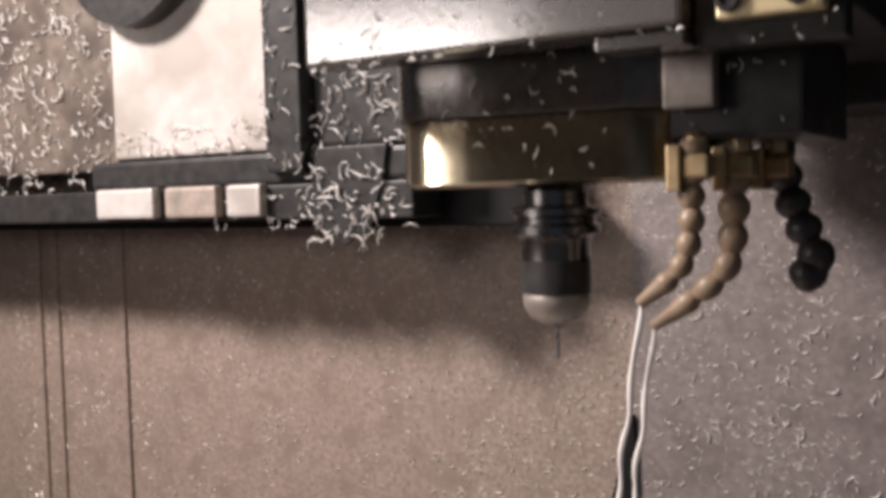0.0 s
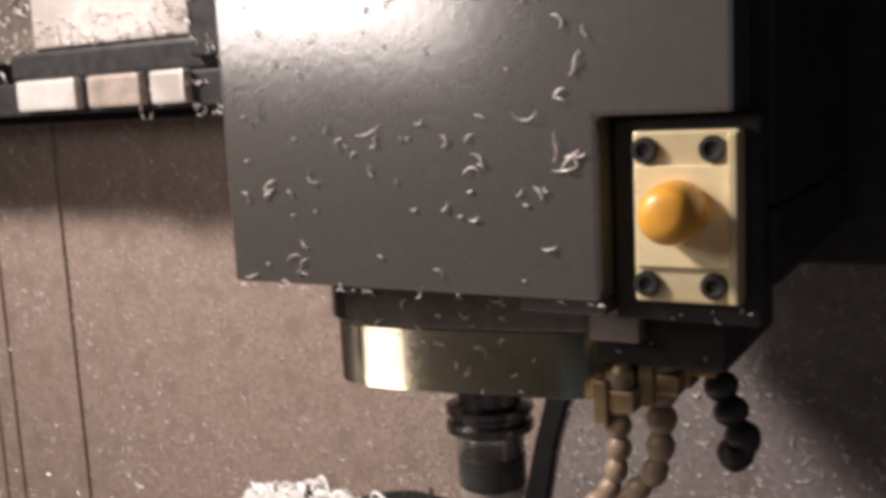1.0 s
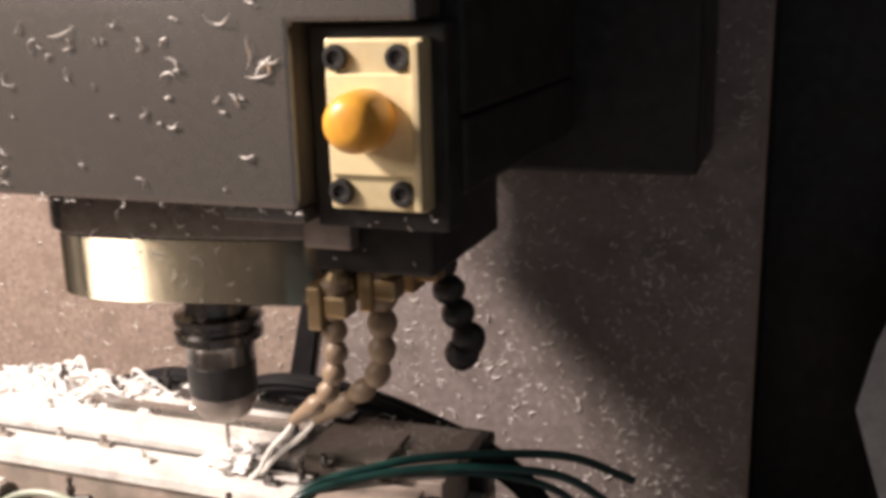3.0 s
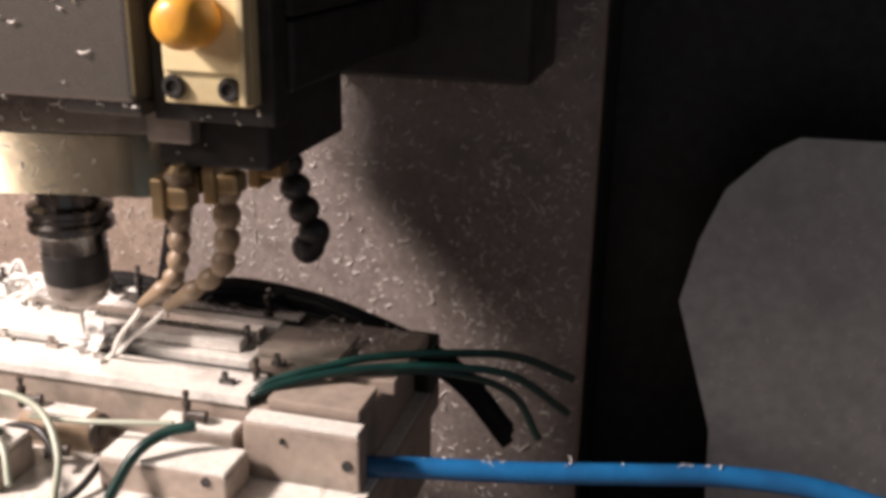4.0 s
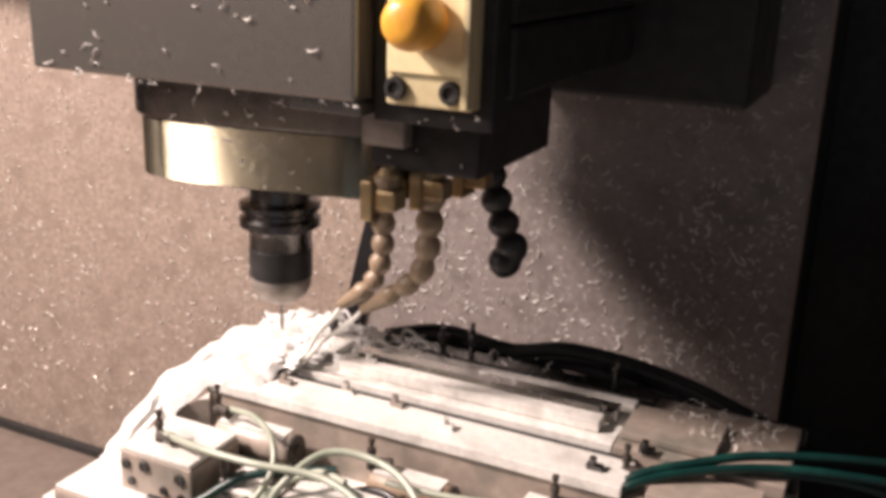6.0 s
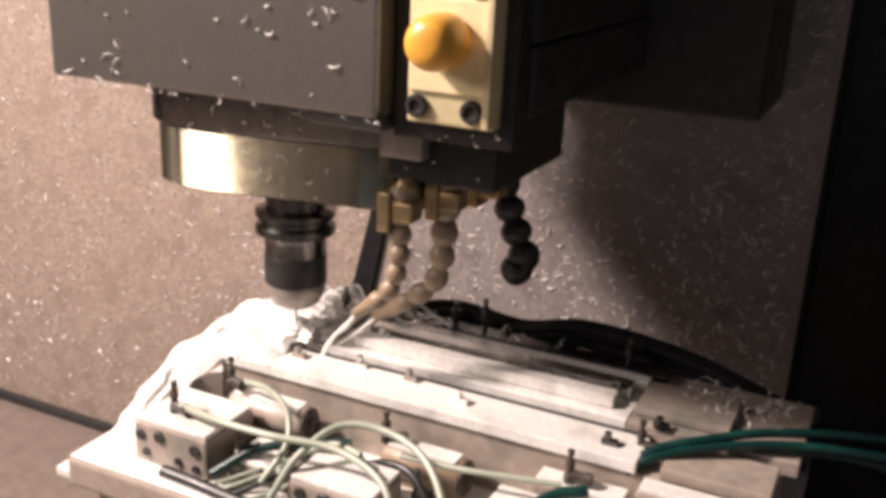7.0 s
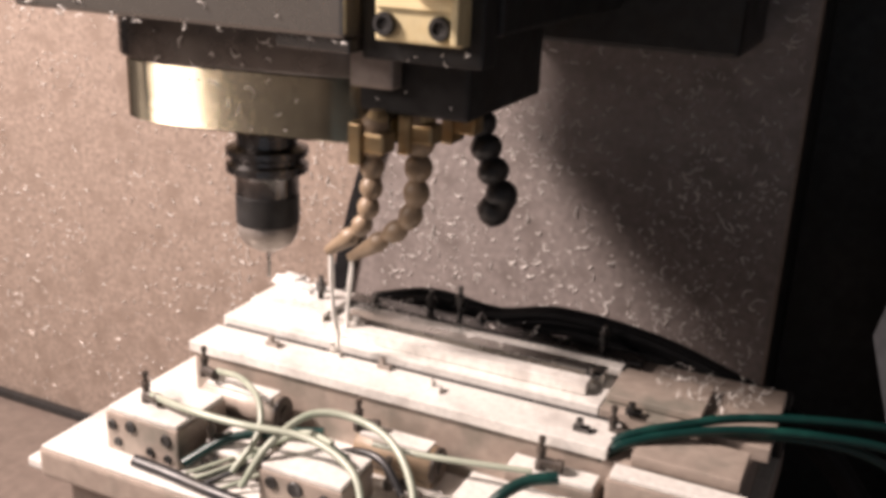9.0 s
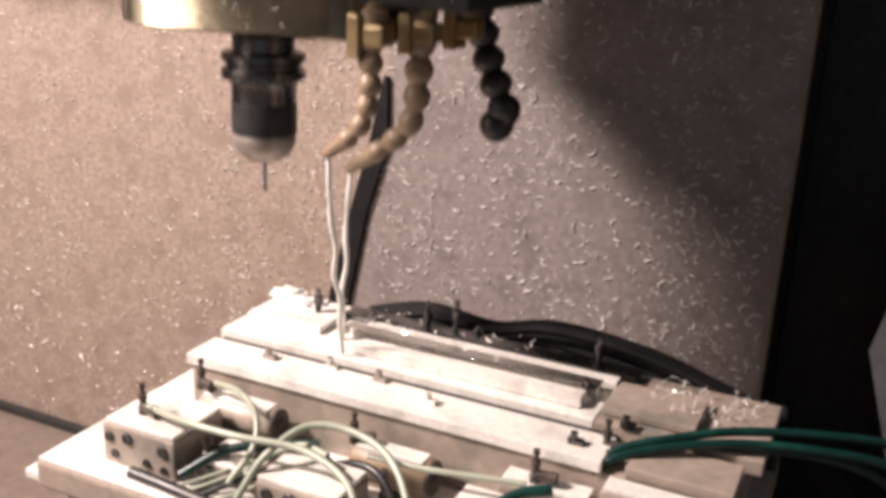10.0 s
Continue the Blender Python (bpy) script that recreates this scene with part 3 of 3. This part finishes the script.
        part("clamp", b, mat, fixture, "small toe clamp")
    for x, y, h in ((0.01, 0.06, 0.026), (0.061, 0.062, 0.02), (0.101, 0.082, 0.024), (0.126, 0.084, 0.032), (0.145, 0.085, 0.012), (0.246, 0.086, 0.024)):
        part("stud", lathe([(0.0026, 0), (0.0026, h * 0.5), (0.0042, h * 0.52), (0.0042, h * 0.75), (0.0022, h * 0.78), (0.0022, h), (0, h + 0.0006)], 10, m=pose(x, y, -0.157)), M_DARKSTEEL, fixture, "dark steel stud", True)
    # pneumatic blocks in front
    valve_block("valve_block", -0.049, 0.014, -0.131, -0.076, -0.2117, -0.178, ((0.1, 0.62, 0.0035), (0.17, 0.25, 0.003), (0.36, 0.68, 0.004), (0.62, 0.25, 0.0028), (0.85, 0.62, 0.004), (0.86, 0.2, 0.0028)), "pale pneumatic block with round ports")
    cylinder_block(-0.014, 0.05, -0.0725, -0.0475, -0.178, "pale clamping cylinder with a dark round end", M_ALUPAINT)
    valve_block("valve_block", 0.082, 0.145, -0.134, -0.092, -0.2117, -0.184, ((0.16, 0.6, 0.004), (0.45, 0.6, 0.005), (0.8, 0.55, 0.0035)), "pale pneumatic block with round ports")
    # This block's dark colour stands for the shade between the blocks.
    valve_block("valve_block", 0.022, 0.07, -0.118, -0.08, -0.2117, -0.196, ((0.3, 0.5, 0.003), (0.7, 0.5, 0.003)), "low pneumatic block with shade in its dark colour", M_SIDE)
    cylinder_block(0.117, 0.176, -0.0735, -0.0475, -0.184, "tan clamping cylinder with a dark round end", M_HOSE)
    valve_block("clamp_cylinder", 0.226, 0.287, -0.066, -0.0475, -0.2117, -0.178, (), "pale clamping cylinder")
    valve_block("front_block", 0.205, 0.30, -0.105, -0.07, -0.2117, -0.186, ((0.85, 0.7, 0.003),), "tan front block")
    valve_block("end_block", 0.293, 0.378, -0.064, -0.0475, -0.2117, -0.166, ((0.35, 0.7, 0.002), (0.9, 0.45, 0.0035)), "pale end block with small screws")
    part("end_cover", box(0.303, 0.371, -0.044, -0.004, -0.1685, -0.160, 0.001), M_ALUPAINT, fixture, "tan cover plate")
    for x, y, z, turn in ((-0.016, -0.062, -0.176, -20), (-0.028, -0.112, -0.178, -10), (0.117, -0.064, -0.184, 10), (0.249, -0.06, -0.178, 0), (0.284, -0.02, -0.166, 0), (0.06, -0.1, -0.196, 30), (0.03, -0.115, -0.196, 40), (0.155, -0.09, -0.205, 10)):
        fitting(x, y, z, turn)
    tubes = (
        ("pale", 0.0034, ((-0.022, -0.113, -0.171), (0.02, -0.122, -0.168), (0.062, -0.124, -0.166), (0.11, -0.118, -0.166), (0.15, -0.13, -0.172), (0.17, -0.15, -0.19))),
        ("pale", 0.003, ((-0.002, -0.064, -0.168), (0.026, -0.074, -0.163), (0.052, -0.09, -0.166), (0.064, -0.108, -0.18), (0.058, -0.13, -0.2))),
        ("pale", 0.0034, ((0.074, -0.142, -0.2), (0.084, -0.125, -0.175), (0.1, -0.1, -0.16), (0.13, -0.093, -0.158), (0.165, -0.104, -0.162), (0.19, -0.125, -0.178), (0.198, -0.145, -0.2))),
        ("pale", 0.003, ((0.03, -0.14, -0.208), (0.05, -0.125, -0.205), (0.07, -0.105, -0.19), (0.095, -0.098, -0.176), (0.12, -0.104, -0.174))),
        ("green", 0.0034, ((0.018, -0.13, -0.205), (0.04, -0.11, -0.19), (0.068, -0.095, -0.185), (0.1, -0.082, -0.182))),
        ("green", 0.004, ((0.225, -0.125, -0.205), (0.236, -0.108, -0.18), (0.25, -0.092, -0.17), (0.268, -0.082, -0.167))),
        ("pale", 0.0028, ((0.14, -0.085, -0.178), (0.18, -0.088, -0.174), (0.22, -0.084, -0.171), (0.25, -0.08, -0.169))),
        ("green", 0.0032, ((0.283, -0.034, -0.166), (0.298, -0.024, -0.157), (0.325, -0.008, -0.151), (0.36, 0.012, -0.146), (0.41, 0.035, -0.146), (0.46, 0.06, -0.153), (0.5, 0.09, -0.18))),
        ("green", 0.0032, ((0.281, -0.042, -0.170), (0.296, -0.034, -0.160), (0.324, -0.016, -0.154), (0.362, 0.003, -0.150), (0.41, 0.022, -0.151), (0.46, 0.045, -0.162), (0.5, 0.07, -0.2))),
        ("green", 0.003, ((0.286, -0.038, -0.167), (0.312, -0.022, -0.156), (0.36, 0.004, -0.153), (0.42, 0.028, -0.158), (0.46, 0.05, -0.18), (0.48, 0.06, -0.22))),
        ("pale", 0.0016, ((0.026, -0.138, -0.206), (0.044, -0.122, -0.2), (0.062, -0.106, -0.193))),
        ("pale", 0.0016, ((0.034, -0.14, -0.207), (0.052, -0.124, -0.2), (0.07, -0.108, -0.193))),
        ("dark", 0.002, ((0.042, -0.142, -0.208), (0.06, -0.126, -0.2), (0.076, -0.11, -0.194))),
        ("pale", 0.0018, ((0.05, -0.146, -0.209), (0.066, -0.132, -0.204), (0.08, -0.118, -0.198))),
        ("dark", 0.0028, ((0.1, -0.09, -0.2), (0.125, -0.085, -0.188), (0.15, -0.09, -0.186), (0.17, -0.1, -0.2))),
        ("green", 0.0026, ((0.07, -0.086, -0.205), (0.09, -0.09, -0.186), (0.112, -0.1, -0.178), (0.135, -0.112, -0.178))),
        ("dark", 0.0026, ((0.19, -0.08, -0.21), (0.2, -0.095, -0.2), (0.2, -0.12, -0.205), (0.19, -0.14, -0.212))),
        ("dark", 0.0048, ((-0.018, -0.138, -0.2095), (0.012, -0.14, -0.2095), (0.042, -0.143, -0.2095), (0.08, -0.146, -0.2095))),
    )
    kinds = {"pale": (M_PALE, "pale green air tube"), "green": (M_GREEN, "dark green air tube"), "dark": (M_HOSEDARK, "dark air tube")}
    for kind, r, pts in tubes:
        part("air_tube", tube(spline(pts, 7), r * (0.76 if kind == "pale" else 1), 10), kinds[kind][0], fixture, kinds[kind][1], True)
    for k, (dy, dz, r) in enumerate(((0, 0, 0.006), (0.008, 0.004, 0.0055), (0.004, -0.008, 0.006), (0.014, -0.004, 0.005), (-0.004, 0.006, 0.004))):
        pts = [(0.03 + 0.006 * k, 0.098 + dy, -0.165 + dz), (0.09, 0.1 + dy, -0.154 + dz + 0.003 * (k % 2)), (0.15, 0.102 + dy, -0.156 + dz), (0.20, 0.104 + dy, -0.146 + dz), (0.26, 0.106 + dy, -0.147 + dz - 0.003 * (k % 3)), (0.32, 0.103 + dy, -0.162 + dz), (0.40, 0.095 + dy, -0.19 + dz), (0.45, 0.09 + dy, -0.24 + dz)]
        part("cable", tube(spline(pts, 7), r, 8), M_RUBBER, fixture, "black oily cable", True)
    part("cable_tray", box(0.03, 0.385, 0.0935, 0.119, -0.214, -0.168, 0.003), M_BLACK, fixture, "black cable tray")
    # swarf and milky foam on the top
    places = [((random.uniform(0.295, 0.372), random.uniform(0.03, 0.08), -0.156 + 0.008 * random.random()), (random.uniform(-1, 1), random.uniform(-1, 1), 1)) for _ in range(80)]
    places += [((random.uniform(-0.04, 0.2), random.uniform(0.03, 0.088), -0.149 + 0.004 * random.random()), (random.uniform(-1, 1), random.uniform(-1, 1), 1)) for _ in range(60)]
    places += [((random.uniform(-0.09, 0.38), random.uniform(-0.15, -0.05), -0.2115), (0, 0, 1)) for _ in range(60)]
    chips("bed_swarf", places, 0.0095, fixture, "curled swarf")
    rng = random.Random(5)
    for n in range(4):
        b = foam_lump(rng, n, 0.012, 0.009, 0.004)
        bmesh.ops.translate(b, verts=b.verts, vec=(-0.036 + 0.012 * n, 0.078 + rng.uniform(-0.012, 0.008), -0.152))
        part("foam", b, M_FOAM, fixture, "white coolant foam", True)
    b = bmesh.new()
    for n in range(46):
        x = -0.046 + 0.165 * rng.random() ** 1.3
        big = 1.1 - 3.5 * max(0, x)
        join(b, foam_lump(rng, n, 0.012 * big, 0.009 * big, 0.0055 * big), Matrix.Translation((x, rng.uniform(0.03, 0.092), -0.1525)) @ Matrix.Rotation(rng.uniform(-0.6, 0.6), 4, "Y"))
    for n in range(6):
        x, y = rng.uniform(-0.045, 0.09), rng.uniform(0.03, 0.09)
        line = spline([(x, y, -0.15), (x + rng.uniform(0.005, 0.02), y + rng.uniform(-0.02, 0.02), -0.137 + rng.uniform(-0.006, 0.003)), (x + rng.uniform(0.02, 0.05), y + rng.uniform(-0.02, 0.02), -0.15)], 6)
        tube(line, lambda u: 0.0011 * (0.5 + math.sin(math.pi * u)), 7, b)
    froth = part("coolant_froth", b, M_FOAM, fixture, "frothing white coolant heaped on the bed", True)
    return tagged(froth, kind="stuff")


coolant_froth = clamping_fixture()

# ---- blue air line at the end of the fixture ----
part("air_hose", tube(spline([(0.352, -0.042, -0.2065), (0.40, -0.03, -0.2065), (0.48, -0.01, -0.2085), (0.56, 0.012, -0.209), (0.63, 0.028, -0.209), (0.70, 0.03, -0.213), (0.80, 0.018, -0.235), (0.9, 0.0, -0.3)], 8), 0.0078, 14), M_BLUE, fixture, "blue air hose with stuck swarf", True)
b = lathe([(0.012, -0.02), (0.013, -0.012), (0.011, -0.004), (0.0135, 0), (0.0135, 0.012), (0.009, 0.014)], 14, m=pose(0.352, -0.042, -0.2065, 0, 90, 16))
box(0.318, 0.346, -0.062, -0.03, -0.2117, -0.19, 0.003, b)
part("hose_coupling", b, M_BLACK, fixture, "black hose coupling", True)
chips("hose_swarf", [((x, -0.03 + (x - 0.4) * 0.255, -0.2005), (0, -0.3, 1)) for x in (random.uniform(0.4, 0.63) for _ in range(12))], 0.009, fixture, "curled swarf")


# ---- coolant: a sheet thrown off the end of the bed, in rigid ribbons ----
def throw_of_coolant(name, lines, seed, label):
    """Ragged streams of coolant, each breaking into drops along its way."""
    rng, bm = random.Random(seed), bmesh.new()
    for line, r in lines:
        pts = spline(line, 12)
        pts = [p + Vector((0.006 * noise.noise(p * 55), 0.012 * noise.noise(p * 48 + Vector((9, 0, 0))), 0.009 * noise.noise(p * 42 + Vector((0, 5, 0))))) for p in pts]
        k = rng.uniform(0, 9)
        tube(pts, lambda u: r * (0.25 + 0.9 * min(1, 6 * u) * (1 - 0.8 * u) * (0.7 + 1.3 * noise.noise(Vector((u * 13, k, 0))))), 10, bm)
        for n in range(9):
            p = pts[int(len(pts) * rng.uniform(0.25, 0.99))] + Vector((rng.gauss(0, 0.012), rng.gauss(0, 0.012), rng.gauss(-0.004, 0.012)))
            d = bmesh.new()
            bmesh.ops.create_icosphere(d, subdivisions=2, radius=r * rng.uniform(0.12, 0.4))
            for v in d.verts:
                v.co = Vector((v.co.x * 1.8, v.co.y, v.co.z * 1.1)) * (1 + 0.4 * noise.noise(v.co * 150 + Vector((n, 0, 0))))
            join(bm, d, Matrix.Translation(p) @ Matrix.Rotation(radians(rng.uniform(10, 55)), 4, "Y"))
    return tagged(part(name, bm, M_FOAM, None, "", True), label, "coolant", "coolant thrown off the fixture")


def loft(name, lines, thick, seed, label):
    """A curved sheet of coolant through several lines, lumpy, with a thickness."""
    n = 22
    rows = [spline(l, 8) for l in lines]
    rows = [[r[round(k * (len(r) - 1) / n)] for k in range(n + 1)] for r in rows]
    cross = [spline([r[k] for r in rows], 8) for k in range(n + 1)]
    bm = bmesh.new()
    top, low = [], []
    for i, c in enumerate(cross):
        a, b = [], []
        for j, p in enumerate(c):
            q = p + Vector((0.007 * noise.noise(p * 60 + Vector((seed, 0, 0))), 0.006 * noise.noise(p * 70), 0.006 * noise.noise(p * 55 + Vector((0, seed, 0)))))
            a.append(bm.verts.new(q))
            b.append(bm.verts.new(q + Vector((thick, 0, -thick * 0.8))))
        top.append(a), low.append(b)
    m = len(cross[0])
    for g, flip in ((top, False), (low, True)):
        for i in range(n):
            for j in range(m - 1):
                f = (g[i][j], g[i + 1][j], g[i + 1][j + 1], g[i][j + 1])
                bm.faces.new(f[::-1] if flip else f)
    rim = [(i, 0) for i in range(n)] + [(n, j) for j in range(m - 1)] + [(i, m - 1) for i in range(n, 0, -1)] + [(0, j) for j in range(m - 1, 0, -1)]
    for (i, j), (k, l) in zip(rim, rim[1:] + rim[:1]):
        bm.faces.new((top[i][j], low[i][j], low[k][l], top[k][l]))
    bmesh.ops.recalc_face_normals(bm, faces=bm.faces)
    return tagged(part(name, bm, M_FOAM, None, "", True), label, "coolant", "coolant thrown off the fixture")


sheet = loft("coolant_sheet", [
    ((0.0, 0.055, -0.150), (-0.05, 0.045, -0.147), (-0.086, 0.02, -0.168), (-0.102, -0.005, -0.2135)),
    ((0.0, 0.0, -0.150), (-0.05, -0.018, -0.148), (-0.084, -0.05, -0.174), (-0.1, -0.08, -0.2135)),
    ((0.0, -0.028, -0.153), (-0.046, -0.042, -0.152), (-0.074, -0.078, -0.178), (-0.086, -0.116, -0.2135)),
    ((0.0, -0.04, -0.157), (-0.042, -0.05, -0.162), (-0.056, -0.072, -0.186), (-0.058, -0.074, -0.2135))], 0.006, 1.0, "thick white sheet of coolant falling off the bed")
THROW = [((0.02, 0.0, 0.0), (-0.05, 0.0, -0.002), (-0.11, 0.0, -0.018), (-0.18, 0.0, -0.06), (-0.25, -0.005, -0.13)),
         ((0.02, 0.024, 0.004), (-0.04, 0.026, 0.003), (-0.09, 0.03, -0.012), (-0.13, 0.032, -0.045), (-0.16, 0.034, -0.09)),
         ((0.02, -0.024, -0.002), (-0.04, -0.028, -0.006), (-0.1, -0.032, -0.03), (-0.16, -0.034, -0.085), (-0.2, -0.036, -0.16)),
         ((0.0, -0.04, -0.01), (-0.04, -0.05, -0.02), (-0.075, -0.06, -0.05), (-0.1, -0.066, -0.1), (-0.115, -0.07, -0.15))]


def streams(n, seed):
    """Streams that run between the outer ones, the first of them thick."""
    rng, out = random.Random(seed), []
    for k in range(n):
        one, two = rng.sample(THROW, 2)
        u, reach = rng.random(), rng.uniform(0.65, 1.05)
        line = [Vector(p).lerp(Vector(q), u) for p, q in zip(one, two)]
        out.append(([line[0] + (p - line[0]) * (reach if i > 1 else 1) for i, p in enumerate(line)], rng.uniform(0.008, 0.013) if k < n / 2 else rng.uniform(0.003, 0.006)))
    return out


arc = loft("coolant_arc", [
    ((-0.03, 0.03, -0.152), (-0.1, 0.02, -0.168), (-0.17, 0.01, -0.198), (-0.25, 0.0, -0.25), (-0.33, -0.01, -0.325)),
    ((-0.03, 0.0, -0.152), (-0.09, -0.01, -0.176), (-0.15, -0.015, -0.212), (-0.21, -0.02, -0.262), (-0.26, -0.025, -0.32)),
    ((-0.03, -0.02, -0.156), (-0.07, -0.03, -0.182), (-0.105, -0.035, -0.212), (-0.14, -0.04, -0.25), (-0.165, -0.045, -0.29))], 0.005, 3.0, "white arching sheet of coolant thrown off the bed")
tongue = throw_of_coolant("coolant_tongue", [(line, 0.011) for line in THROW] + streams(14, 8), 4, "ragged white coolant thrown to the tray")
b = bmesh.new()
bmesh.ops.create_icosphere(b, subdivisions=4, radius=1)
for v in b.verts:
    k = 1 + 0.55 * noise.noise(v.co * 2.2) + 0.3 * noise.noise(v.co * 6)
    v.co = Vector((v.co.x * 0.024, v.co.y * 0.018, v.co.z * 0.008)) * k
splash = tagged(part("coolant_splash", b, M_FOAM, None, "", True), "white foaming coolant where the drill cuts", "coolant")


# ---- motion ----
def motions():
    rise = [(0.0, 0.2348), (0.5, 0.1238), (0.7, 0.0860), (1.0, 0.0090), (1.2, -0.0013), (1.5, -0.0238), (2.7, -0.0250), (3.8, -0.0295), (4.5, -0.0320), (4.8, -0.0260), (5.0, -0.0180), (5.3, 0.0020), (5.5, 0.0037), (5.7, 0.0037), (6.1, -0.02), (6.6, -0.0386), (7.2, -0.0386), (7.45, -0.0021), (8.5, 0.0), (9.75, 0.0), (9.88, 0.034), (10.0, 0.0792)]
    walk(head, [(t, pose(0, 0, h)) for t, h in rise])
    slide = [(0.0, -0.245, 0.026), (2.8, -0.245, 0.026), (3.6, -0.138, 0.013), (5.2, -0.138, 0.013), (5.5, -0.071, 0.011), (5.7, -0.018, 0.002), (5.85, 0.0, 0.0), (10.0, 0.0, 0.0)]
    walk(fixture, [(t, pose(x, y, 0)) for t, x, y in slide])
    walk(coolant_froth, [(t, pose(0, 0, z)) for t, z in ((0.0, 0.0), (4.8, 0.0), (5.5, -0.004), (7.6, -0.006), (8.3, -0.018), (8.9, -0.034), (10.0, -0.034))])
    hidden = [(t, x + 0.1, y, -0.088) for t, x, y in slide if t < 5.4]
    out = hidden[:-1] + [(5.25, -0.03, 0.013, -0.088), (5.4, -0.06, 0.011, -0.045), (5.5, -0.043, 0.01, -0.022), (5.7, -0.008, 0.0, -0.005), (5.85, 0.0, 0.0, 0.0), (7.6, 0.0, 0.0, 0.0), (7.85, -0.012, 0.0, -0.014), (8.05, 0.03, 0.0, -0.05), (8.25, 0.1, 0.0, -0.088), (10.0, 0.1, 0.0, -0.088)]
    walk(sheet, [(t, pose(x, y, z)) for t, x, y, z in out])
    arch = [(t, x + 0.38, y, -0.05) for t, x, y in slide if t < 9] + [(7.55, 0.38, 0.0, -0.05), (7.68, 0.1, 0.0, -0.03), (7.8, 0.0, 0.0, 0.0), (7.92, -0.01, 0.0, -0.01), (8.0, -0.05, 0.0, -0.09), (8.08, -0.10, 0.0, -0.29), (8.15, -0.12, 0.0, -0.46), (10.0, -0.12, 0.0, -0.46)]
    walk(arc, [(t, pose(x, y, z)) for t, x, y, z in arch])
    throw = [(0.0, 0.3, 0.03, -0.31), (7.55, 0.3, 0.03, -0.31), (7.62, 0.2, 0.0, -0.2), (7.8, -0.02, 0.0, -0.196), (8.0, -0.045, 0.0, -0.214), (8.12, -0.10, 0.0, -0.30), (8.25, -0.05, 0.03, -0.50), (8.4, 0.2, 0.05, -0.68), (10.0, 0.2, 0.05, -0.68)]
    walk(tongue, [(t, pose(x, y, z)) for t, x, y, z in throw])
    foam = [(0.0, -0.19), (1.15, -0.19), (1.35, -0.152), (7.9, -0.152), (8.25, -0.156), (8.5, -0.19), (10.0, -0.19)]
    walk(splash, [(t, pose(0, 0.012, z)) for t, z in foam])
    for jet, at in jets:
        rx, ry = (18, 40) if at[1] < 0 else (-12, 44)
        walk(jet, [(0.0, pose(*at, 0, 8, 0)), (0.4, pose(*at, 0, 12, 0)), (0.8, pose(*at, rx, ry - 6, 0)), (1.2, pose(*at, rx, ry, 0)), (8.1, pose(*at, rx, ry, 0)), (8.35, pose(*at, 14 if at[1] < 0 else 0, 4, 0)), (10.0, pose(*at, 12 if at[1] < 0 else 0, 2, 0))])


motions()
